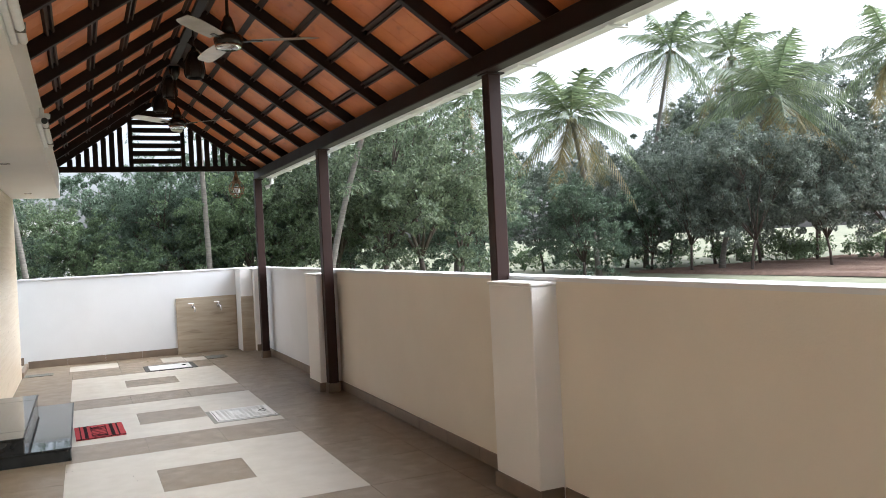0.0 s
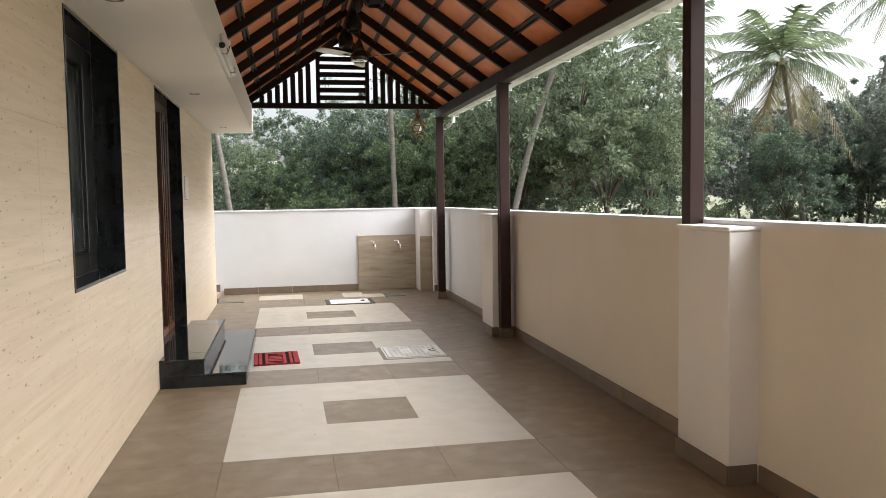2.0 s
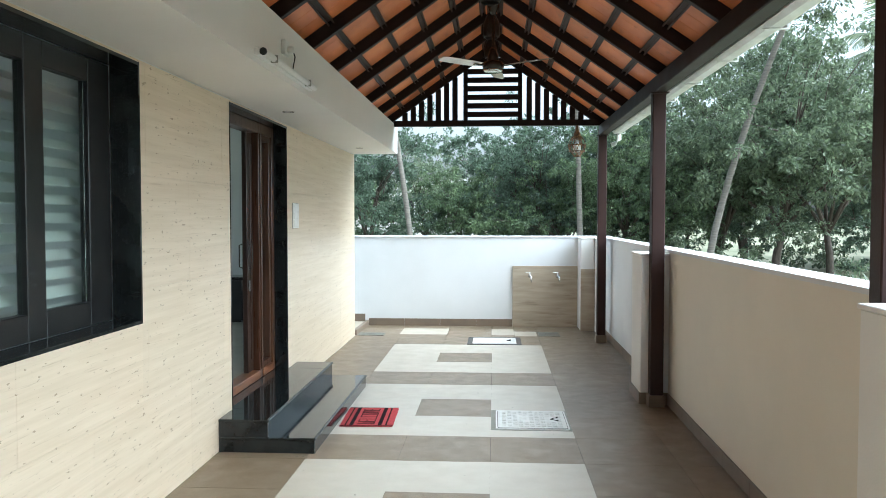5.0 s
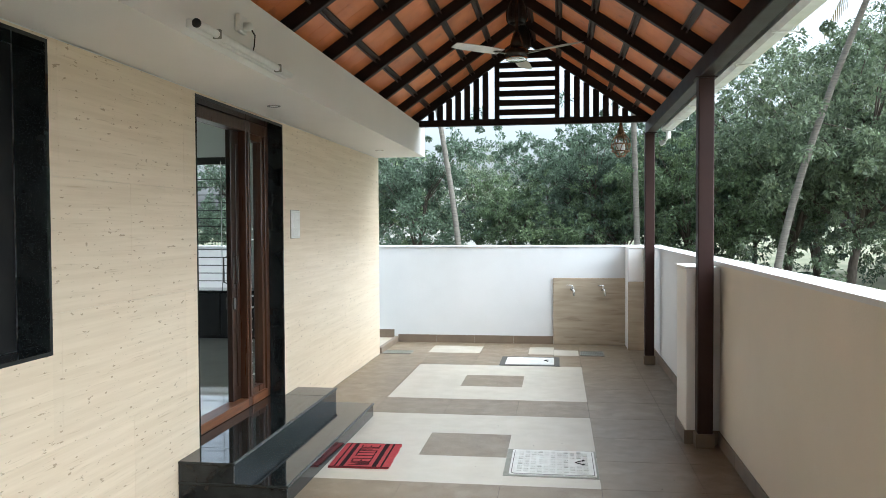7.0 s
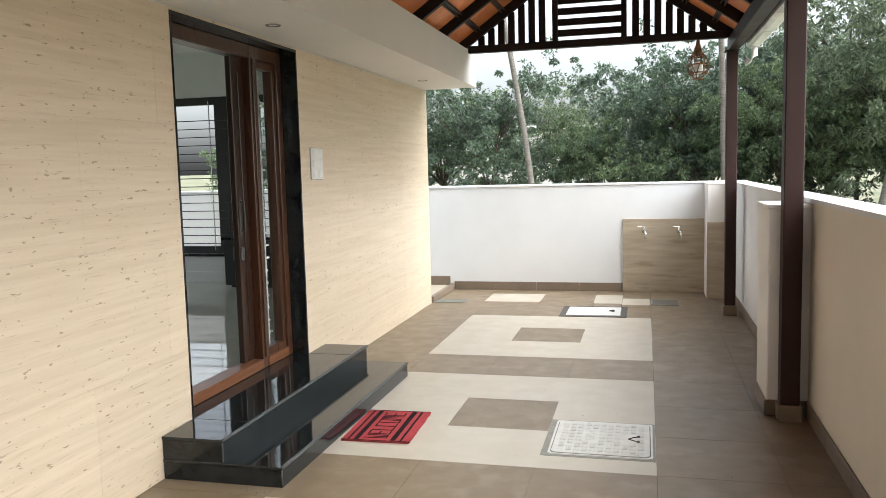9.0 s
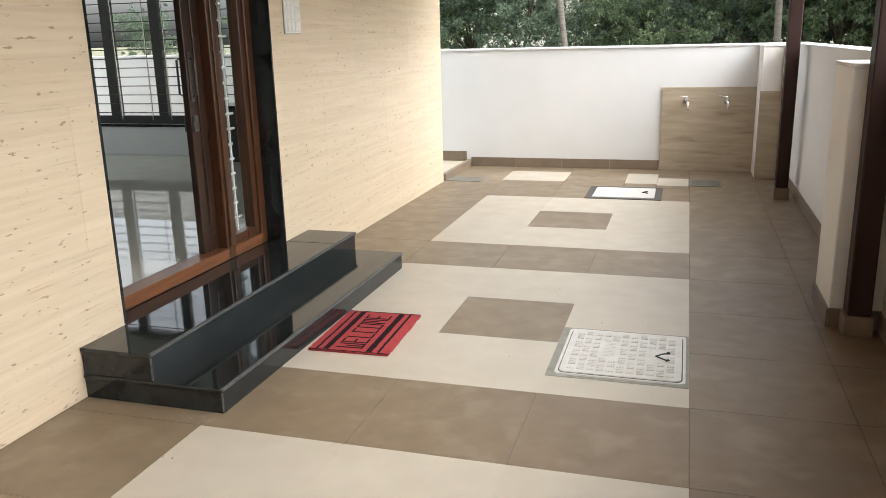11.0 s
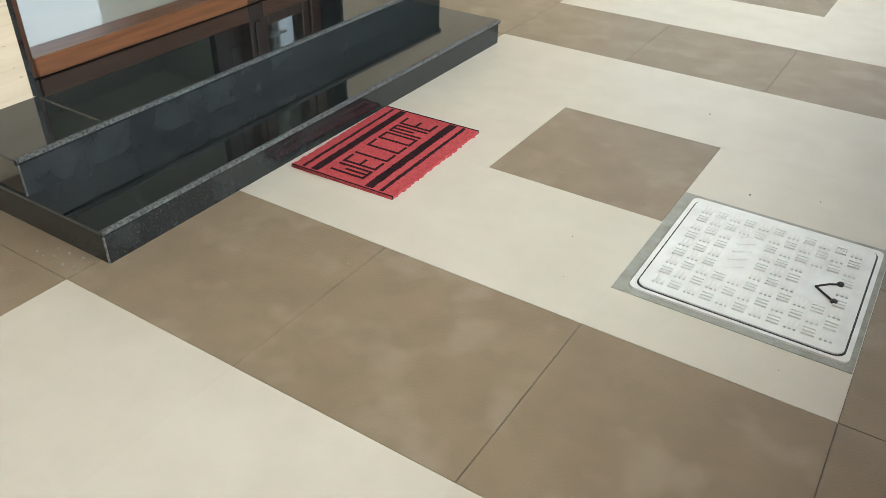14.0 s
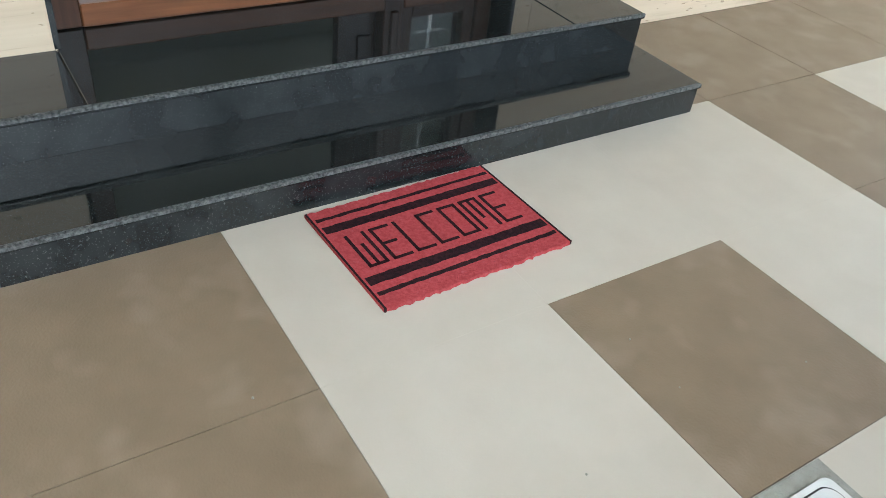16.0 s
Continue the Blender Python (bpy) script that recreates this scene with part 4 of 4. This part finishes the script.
g = B()
rounded_plate(g, cx0 + 0.036, cx1 - 0.014, cy0 + 0.024, cy1 - 0.025, 0.02, 0, 0.008)
part("frame", g, M_frp, mh)
g = B()
rounded_plate(g, cx0 + 0.049, cx1 - 0.026, cy0 + 0.034, cy1 - 0.039, 0.03, 0.006, 0.0086)
part("gap", g, M_black, mh, "dark gap round the lid")
g = B()
ix0, ix1, iy0, iy1 = cx0 + 0.054, cx1 - 0.031, cy0 + 0.039, cy1 - 0.044
rounded_plate(g, ix0, ix1, iy0, iy1, 0.028, 0.006, 0.0125)
lid = part("lid", g, M_frp, mh)
nx, ny = 11, 9
sx, sy = (ix1 - ix0 - 0.05) / nx, (iy1 - iy0 - 0.05) / ny
blocks = []
for kind in (0, 1):
    g = B()
    if kind:
        for i in range(3):
            box(g, -sx * 0.36, sx * 0.36, -sy * 0.36 + i * sy * 0.27, -sy * 0.36 + i * sy * 0.27 + sy * 0.16, 0, 0.005)
    else:
        for i in range(3):
            box(g, -sx * 0.36 + i * sx * 0.27, -sx * 0.36 + i * sx * 0.27 + sx * 0.16, -sy * 0.36, sy * 0.36, 0, 0.005)
    blocks.append(mesh_of("grip_block", g, M_frp))
for i in range(nx):
    for j in range(ny):
        if i in (3, 4) and 2 < j < 7 or i >= 8 and 3 <= j <= 5 and i < 10:
            continue
        b = new("grip_block", blocks[(i + j) % 2])
        b.location = (ix0 + 0.025 + sx * (i + 0.5), iy0 + 0.025 + sy * (j + 0.5), 0.0122)
        b.parent = lid
g = B()
ra = random.Random(9)
for i in range(5):
    yy = iy0 + 0.21 + i * 0.045
    bar(g, (ix0 + 0.025 + sx * 3.4, yy, 0.0135), (ix0 + 0.025 + sx * 4.5, yy + 0.03, 0.0135), 0.008, 0.003)
part("maker_mark", g, M_frp, lid, "raised plain bars of a maker's mark")
for s in (-1, 1):
    g = B()
    hx0, hy0 = ix1 - 0.115, (iy0 + iy1) / 2 - 0.01
    tube(g, [(hx0, hy0, 0.015), (hx0 + 0.03, hy0 + s * 0.028, 0.017), (hx0 + 0.055, hy0 + s * 0.045, 0.015)], 0.003, 6)
    turned(g, [(0.009, 0.012), (0.009, 0.019), (0.005, 0.022)], 8, (hx0 + 0.055, hy0 + s * 0.045, 0))
    part("lifting_hook", g, M_black, lid, "small dark lifting hook")

mh3 = thing("tiled_manhole_cover", "cream tile inset cover in a dark metal frame", "manhole cover", (1.29, 12.0, 0.0))
g = B()
for a in ((0.95, 1.63, 11.73, 11.79), (0.95, 1.63, 12.27, 12.33), (0.95, 1.01, 11.79, 12.27), (1.57, 1.63, 11.79, 12.27)):
    box(g, a[0], a[1], a[2], a[3], 0.0, 0.006)
part("frame", g, M_iron, mh3, "dark grey frame")
g = B()
box(g, 1.015, 1.565, 11.795, 12.265, 0.0, 0.010, 0.002)
part("lid", g, M_frp, mh3, "pale tile lid")
for s in (-1, 1):
    g = B()
    tube(g, [(1.45, 12.03, 0.013), (1.48, 12.03 + s * 0.028, 0.015), (1.50, 12.03 + s * 0.045, 0.013)], 0.005, 6)
    part("lifting_hook", g, M_black, mh3)


def grate(x0, x1, y0, y1, n):
    d = thing("drain_grate", "dark slotted metal drain grate set in the floor", "drain", ((x0 + x1) / 2, (y0 + y1) / 2, 0.0), "drain grates")
    g = B()
    box(g, x0, x1, y0, y1, 0.0, 0.003)
    part("pan", g, M_black, d)
    g = B()
    for a in ((x0, x1, y0, y0 + 0.015), (x0, x1, y1 - 0.015, y1), (x0, x0 + 0.015, y0 + 0.015, y1 - 0.015), (x1 - 0.015, x1, y0 + 0.015, y1 - 0.015)):
        box(g, a[0], a[1], a[2], a[3], 0.003, 0.008)
    part("rim", g, M_cement, d)
    for i in range(n):
        g = B()
        x = x0 + 0.02 + (x1 - x0 - 0.04) * (i + 0.5) / n
        box(g, x - 0.004, x + 0.004, y0 + 0.015, y1 - 0.015, 0.003, 0.007)
        part("grate_bar", g, M_cement, d)


grate(1.88, 2.17, 12.49, 12.84, 12)
grate(-0.555, -0.20, 12.42, 12.65, 14)


# ---- trees and palms ----
def tree_mesh(rng, height, spread, leaves, leaf_mat, low=0.12, leaf=0.11, girth=0.017):
    """Trunk and crown of a broadleaf tree of that height, standing at the origin: limbs to clump centres, clumps of many leaves."""
    g = B()
    fork = height * rng.uniform(0.16, 0.26)
    lean = Vector((rng.uniform(-0.3, 0.3), rng.uniform(-0.3, 0.3), 0))
    r0 = girth * height
    tube(g, [(0, 0, -0.1), lean * 0.4 + Vector((0, 0, fork * 0.6)), lean + Vector((0, 0, fork))], [r0, r0 * 0.8, r0 * 0.7], 8)
    base = lean + Vector((0, 0, fork))
    centres = []
    limbs = 9
    for k in range(limbs):
        a = 2 * math.pi * (k + rng.uniform(-0.3, 0.3)) / limbs
        out = spread * rng.uniform(0.35, 0.95)
        top = height * rng.uniform(0.45, 0.97) * (1 - 0.25 * (out / spread) ** 2)
        tip = Vector((math.cos(a) * out, math.sin(a) * out, top))
        mid = base.lerp(tip, 0.5) + Vector((rng.uniform(-0.3, 0.3), rng.uniform(-0.3, 0.3), 0.25))
        tube(g, [base, base.lerp(mid, 0.5) + Vector((0, 0, 0.1)), mid, tip], [r0 * 0.5, r0 * 0.36, r0 * 0.25, r0 * 0.06], 6)
        centres += [tip, mid.lerp(tip, 0.55)]
        for j in range(4):
            c = mid.lerp(tip, rng.uniform(0.2, 1.0)) + Vector((rng.gauss(0, 1), rng.gauss(0, 1), rng.gauss(0, 0.7))) * spread * 0.24
            c.z = max(c.z, height * low)
            tube(g, [mid, mid.lerp(c, 0.6) + Vector((0, 0, 0.08)), c], [r0 * 0.16, r0 * 0.1, r0 * 0.03], 5)
            centres.append(c)
    for j in range(14):
        a, q = rng.uniform(0, 6.28), rng.uniform(0.3, 0.95)
        centres.append(Vector((math.cos(a) * spread * q, math.sin(a) * spread * q, height * rng.uniform(low, 0.5))))
    trunk = mesh_of("trunk", g, M_bark, True)
    npr = np.random.RandomState(rng.randrange(10 ** 6))
    C = np.array([tuple(c) for c in centres])
    twigs = 6
    C = np.repeat(C, twigs, axis=0) + npr.normal(size=(len(C) * twigs, 3)) * spread * np.array([0.15, 0.15, 0.11])
    size = npr.uniform(0.5, 1.3, len(C))
    idx = npr.randint(0, len(C), leaves)
    d = npr.normal(size=(leaves, 3))
    d /= np.linalg.norm(d, axis=1)[:, None]
    rad = npr.uniform(0.25, 1.0, leaves) ** 0.5
    P = C[idx] + d * (rad * size[idx] * spread * 0.088)[:, None] * np.array([1, 1, 0.8])
    P[:, 2] = np.maximum(P[:, 2], height * low * 0.5)
    ax = d + npr.normal(size=(leaves, 3)) * 0.7 + np.array([0, 0, -0.55])
    ax /= np.linalg.norm(ax, axis=1)[:, None]
    side = np.cross(ax, npr.normal(size=(leaves, 3)))
    side /= np.linalg.norm(side, axis=1)[:, None]
    L = npr.uniform(0.7, 1.4, leaves)[:, None] * leaf
    W = L * 0.36
    V = np.stack([P - ax * L, P + side * W, P + ax * L, P - side * W], axis=1).reshape(-1, 3)
    me = bpy.data.meshes.new("crown")
    me.from_pydata(V.tolist(), [], np.arange(leaves * 4).reshape(-1, 4).tolist())
    me.materials.append(leaf_mat)
    return trunk, me


def tree_thing(meshes, label, at):
    t = thing("tree", label, "tree", (0, 0, 0), "trees round the terrace")
    for nm, me in zip(("trunk", "crown"), meshes):
        o = new(nm, me)
        o.parent = t
    return t


rng = random.Random(21)
KINDS = [tree_thing(tree_mesh(rng, 5.2, 2.5, 24000, M_leaf[0], 0.05, 0.062), "dense dark green broadleaf tree behind the parapet", 0),
         tree_thing(tree_mesh(rng, 5.0, 2.4, 22000, M_leaf[1], 0.08, 0.062), "bushy fresh green broadleaf tree behind the parapet", 0),
         tree_thing(tree_mesh(rng, 6.6, 3.0, 36000, M_leaf[2], 0.03, 0.056), "tall pale green broadleaf tree behind the parapet", 0),
         tree_thing(tree_mesh(rng, 8.5, 3.4, 24000, M_leaf[3], 0.17, 0.088, 0.011), "tall broadleaf tree at the field's edge, leaves greyed to stand for haze", 0),
         tree_thing(tree_mesh(rng, 1.7, 1.5, 4500, M_leaf[1], 0.05, 0.07), "low green scrub bush under the far trees", 0)]
KINDS[4].name = "bush"
tagged(KINDS[4], category="bush", group="scrub bushes")
used = [False] * len(KINDS)


def plant(kind, bearing, dist, scale, turn):
    """A tree at a bearing (degrees right of straight ahead) and distance from the terrace's start."""
    x, y = 1.0 + dist * math.sin(radians(bearing)), 1.5 + dist * math.cos(radians(bearing))
    m = pose(x, y, -0.42, 0, 0, turn)
    k = KINDS[kind]
    if used[kind]:
        t = copy_thing(k, m)
    else:
        used[kind], t = True, k
        k.matrix_basis = m
    t.scale = (scale, scale, scale * (0.94 + 0.12 * ((turn * 7) % 10) / 10))


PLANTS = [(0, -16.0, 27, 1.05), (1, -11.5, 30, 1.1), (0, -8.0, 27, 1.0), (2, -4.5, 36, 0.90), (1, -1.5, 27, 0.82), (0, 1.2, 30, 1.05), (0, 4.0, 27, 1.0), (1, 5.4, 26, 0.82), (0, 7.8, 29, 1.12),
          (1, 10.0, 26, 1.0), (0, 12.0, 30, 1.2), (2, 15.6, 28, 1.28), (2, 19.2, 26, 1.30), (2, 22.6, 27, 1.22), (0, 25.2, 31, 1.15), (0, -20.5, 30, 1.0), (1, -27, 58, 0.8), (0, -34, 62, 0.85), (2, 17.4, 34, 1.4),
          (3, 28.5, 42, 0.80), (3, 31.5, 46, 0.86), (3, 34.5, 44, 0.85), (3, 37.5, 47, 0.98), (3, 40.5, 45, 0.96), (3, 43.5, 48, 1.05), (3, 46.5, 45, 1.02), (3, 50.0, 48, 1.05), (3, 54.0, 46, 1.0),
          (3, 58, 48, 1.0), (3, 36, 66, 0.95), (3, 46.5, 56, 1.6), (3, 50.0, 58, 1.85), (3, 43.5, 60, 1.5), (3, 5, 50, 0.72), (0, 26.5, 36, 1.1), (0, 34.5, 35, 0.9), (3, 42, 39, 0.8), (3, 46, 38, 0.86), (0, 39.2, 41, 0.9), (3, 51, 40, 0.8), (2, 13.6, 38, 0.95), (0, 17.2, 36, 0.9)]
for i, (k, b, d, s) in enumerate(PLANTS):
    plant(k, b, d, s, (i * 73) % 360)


# low scrub under the far trees
for i in range(11):
    plant(4, 26.5 + 3.3 * i + (i * 29 % 7) * 0.3, 46 + 5 * ((i * 37) % 10) / 10, 0.8 + 0.35 * ((i * 53) % 10) / 10, (i * 97) % 360)


def frond_leaflets(g, p0, direction, length, droop, rng, wmul=1.0):
    """One palm frond: a bent rib with drooping leaflets on both sides."""
    n = 16
    d = Vector(direction).normalized()
    side = d.cross(Vector((0, 0, 1))).normalized()
    pts = []
    for i in range(n + 1):
        u = i / n
        pts.append(p0 + d * (length * (u - 0.12 * u * u)) + Vector((0, 0, -droop * length * u ** 2.2)))
    rib = [(0.035 * (1 - 0.8 * i / n)) for i in range(n + 1)]
    for i in range(n):
        a, b = pts[i], pts[i + 1]
        w0, w1 = side * rib[i], side * rib[i + 1]
        g.faces.new([g.verts.new(v) for v in (a - w0, a + w0, b + w1, b - w1)])
    for i in range(2, n + 1):
        for h in (0.0, 0.5):
            if i == n and h:
                continue
            p = pts[i].lerp(pts[min(i + 1, n)], h)
            u = (i + h) / n
            ll = length * 0.26 * math.sin(math.pi * (0.12 + 0.80 * u)) * rng.uniform(0.85, 1.1)
            along = (pts[min(i + 1, n)] - pts[i - 1]).normalized()
            for s in (-1, 1):
                tip = p + (side * s * 0.66 + along * 0.55 + Vector((0, 0, -0.35 - rng.uniform(0, 0.35)))).normalized() * ll
                w = along * 0.045 * wmul
                g.faces.new([g.verts.new(v) for v in (p - w, p + w, tip + w * 0.25, tip - w * 0.25)])


def palm(at, height, lean, crown, label, fronds=26, dry=3, seed=1, trunk_r=0.14):
    """A coconut palm: a slender leaning trunk and a crown of fronds."""
    rng = random.Random(seed)
    p = thing("coconut_palm", label, "palm tree", at, "coconut palms")
    base = Vector(at)
    top = base + Vector((lean[0], lean[1], height))
    g = B()
    n = 12
    pts = [base + Vector((lean[0] * (i / n) ** 1.4, lean[1] * (i / n) ** 1.4, height * i / n)) for i in range(n + 1)]
    tube(g, pts, [trunk_r * (1.25 if i == 0 else 1.0 - 0.35 * i / n) for i in range(n + 1)], 9)
    part("trunk", g, M_palmbark, p, "", True)
    g, gd = B(), B()
    for k in range(fronds):
        a = k * 2.399
        e = math.radians(78 - 128 * k / fronds)
        d = Vector((math.cos(a) * math.cos(e), math.sin(a) * math.cos(e), math.sin(e)))
        frond_leaflets(gd if k >= fronds - dry else g, top, d, crown * rng.uniform(0.85, 1.1), 0.16 + 0.34 * rng.random(), rng)
    part("crown", g, M_palm, p)
    if dry:
        part("dry_fronds", gd, M_palmdry, p, "yellowed hanging fronds")
    else:
        gd.free()
    g = B()
    for k in range(6):
        a = k * 1.05
        bmesh.ops.create_icosphere(g, subdivisions=1, radius=0.13, matrix=Matrix.Translation(top + Vector((0.2 * math.cos(a), 0.2 * math.sin(a), -0.2 - 0.06 * (k % 2)))))
    part("coconut_bunch", g, M_palmdry, p)
    return p


def at_bearing(b, d, z=-0.42):
    return (1.0 + d * math.sin(radians(b)), 1.5 + d * math.cos(radians(b)), z)


palm(at_bearing(35.5, 37), 7.7, (-0.9, 0.4), 4.1, "short bright green coconut palm with yellow lower fronds", 34, 6, 3)
palm(at_bearing(38.8, 46), 12.6, (2.0, -0.6), 4.0, "tall leaning coconut palm above the trees", 26, 2, 5)
palm(at_bearing(44.0, 40), 8.4, (2.6, -1.2), 4.8, "large leaning coconut palm with drooping dry fronds", 34, 7, 7)
palm(at_bearing(45.0, 52), 13.0, (0.5, 0.3), 4.6, "tall coconut palm behind the trees", 28, 3, 11)
palm(at_bearing(54.5, 44), 10.5, (0.8, 0.2), 4.3, "coconut palm at the field's edge", 26, 3, 13)
palm(at_bearing(25.0, 38), 9.0, (1.3, 0.4), 3.8, "pale coconut palm behind the bushy trees", 28, 4, 17)
palm(at_bearing(15.0, 23), 9.5, (2.9, -0.4), 2.8, "leaning coconut palm with a pale ringed trunk", 24, 3, 19, 0.10)
palm(at_bearing(6.7, 24), 10.0, (-0.3, 0.2), 2.4, "straight tall coconut palm with a pale trunk", 24, 3, 23, 0.09)
palm(at_bearing(-5.0, 24), 9.5, (-1.6, 0.2), 2.4, "tall coconut palm with a bare pale trunk", 24, 3, 29, 0.09)

# far building behind the trees
fb = thing("far_house", "pale plastered house far behind the trees", "house", at_bearing(-7.5, 75))
bx, by, bz = at_bearing(-7.5, 75)
g = B()
box(g, bx - 9, bx + 8, by, by + 9, bz, bz + 5.2)
hw = part("wall", g, M_wallfar, fb)
g = B()
box(g, bx - 9.5, bx + 8.5, by - 0.5, by + 9.5, bz + 5.2, bz + 5.55)
part("roof", g, M_wallfar, fb)
for i in range(4):
    g = B()
    box(g, bx - 7.2 + i * 4, bx - 5.4 + i * 4, by - 0.06, by + 0.02, bz + 2.2, bz + 3.7)
    part("window", g, M_dark, fb, "dark window")


# ---- cladding, skirting and floor tiles ----
holes = [DOOR, WIN]
ys_c = [BACK + 0.001 + i * 1.2 for i in range(15)]
for r in range(4):
    za, zb = r * 0.605, min((r + 1) * 0.605, SOFFIT - 0.001)
    off = 0.6 if r % 2 else 0.0
    edges = sorted({BACK, CORNER, *[y + off + 0.28 for y in ys_c if BACK < y + off + 0.28 < CORNER]})
    for ya, yb in zip(edges, edges[1:]):
        for q in cladding_pieces((ya + 0.0006, yb - 0.0006, za + 0.0006, zb - 0.0006), holes):
            g = B()
            box(g, WX - 0.012, WX, q[0], q[1], q[2], q[3])
            part("cladding_tile", g, M_trav, wall_house)
g = B()
box(g, WX - 0.25, WX, CORNER - 0.012, CORNER, 0, SOFFIT - 0.001)
part("cladding_tile", g, M_trav, wall_house)

g = B()
box(g, WX, PX, BACK, FY, -0.30, -0.003)
floor = setting("floor", g, M_grout, "terrace floor of brown and cream square tiles", "floor")
XS = [WX + 0.002, 0.043, 0.653, 1.262, 1.872, 2.48, PX - 0.001]
YS = [5.125 - 0.603 * k for k in range(16, 0, -1)] + [5.125, 5.755, 6.350, 6.945, 7.547, 8.132, 8.730, 9.335, 9.940, 10.528, 11.120, 11.727, 12.33, 12.93, FY - 0.001]
YS = [BACK + 0.001] + [y for y in YS if y > BACK + 0.1]


def floor_tile(x0, x1, y0, y1, m):
    g = B()
    j = 0.00015 if m == M_cream else 0.0014
    box(g, x0 + j, x1 - j, y0 + j, y1 - j, -0.012, 0.0)
    part("floor_tile", g, m, floor)


def is_cream(x, y):
    if not 0.043 < x < 1.872 or y > 11.727 or y < -3.5:
        return False
    k = (y - 5.125) % 2.4075 if y < 5.125 else (y - 5.125) if y < 6.946 else (y - 7.547) if 7.546 < y < 9.34 else (y - 9.94) if y > 9.939 else 9
    if k > 1.83 or k < 0:
        return False
    return not (0.653 < x < 1.262 and 0.59 < k < 1.21)


for xa, xb in zip(XS, XS[1:]):
    for ya, yb in zip(YS, YS[1:]):
        if ya > 11.7:
            continue
        floor_tile(xa, xb, ya, yb, M_cream if is_cream((xa + xb) / 2, (ya + yb) / 2) else M_brown)
# the wash area by the far wall, with its cream insets
inset = [(0.0, 0.645, 12.58, 13.15), (1.25, 1.56, 12.56, 13.15), (1.563, 1.862, 12.49, 12.91)]
for q in inset:
    floor_tile(*q, M_cream)
for xa, xb in zip(XS, XS[1:]):
    for ya, yb in ((11.727, 12.33), (12.33, 12.93), (12.93, FY - 0.001)):
        for r in cladding_pieces((xa, xb, ya, yb), inset):
            floor_tile(r[0], r[1], r[2], r[3], M_brown)


for a, b in ((BACK, 4.12), (4.67, 8.63), (9.12, 12.88)):
    k = max(1, round((b - a) / 0.6))
    for i in range(k):
        g = B()
        box(g, PX - 0.013, PX - 0.001, a + (b - a) * i / k + 0.001, a + (b - a) * (i + 1) / k - 0.001, 0.0005, 0.10, 0.002)
        for v in g.verts:
            v.co.x += px_at(v.co.y) - PX
        setting("skirting", g, M_skirt, "brown tiled skirting along the parapet", "skirting")
for i in range(4):
    g = B()
    a, b = WX + 0.022, 1.548
    box(g, a + (b - a) * i / 4 + 0.001, a + (b - a) * (i + 1) / 4 - 0.001, FY - 0.014, FY - 0.002, 0.0005, 0.105, 0.002)
    setting("skirting", g, M_skirt, "brown tiled skirting along the far parapet", "skirting")
for x0, x1, y0, y1 in ((2.547, 2.559, 4.128, 4.668), (2.5595, px_at(4.19) - 0.014, 4.127, 4.1395), (2.517, 2.529, 8.637, 9.112), (2.5295, 2.586, 8.637, 8.649), (2.71, PX - 0.014, 8.637, 8.649), (2.69, PX - 0.014, 12.887, 12.899)):
    g = B()
    box(g, x0, x1, y0, y1, 0.0005, 0.10, 0.002)
    setting("skirting", g, M_skirt, "brown tiled skirting round a pier", "skirting")

# specks of grit on the tiles
g = B()
rs = random.Random(31)
for k in range(46):
    x, y, r = rs.uniform(-0.5, 2.5), rs.uniform(4.6, 9.2), rs.uniform(0.0015, 0.004)
    if x < 0.1 and y > 7.0:
        continue
    bmesh.ops.create_icosphere(g, subdivisions=1, radius=r, matrix=Matrix.Translation((x, y, r * 0.5)))
for k in range(9):
    x, y, r = rs.uniform(-0.15, 0.09), rs.uniform(6.96, 7.04), rs.uniform(0.002, 0.006)
    bmesh.ops.create_icosphere(g, subdivisions=1, radius=r, matrix=Matrix.Translation((x, y, r * 0.5)))
tagged(part("grit", g, M_cement, None), "scattered grit specks on the floor tiles", "grit", kind="stuff")
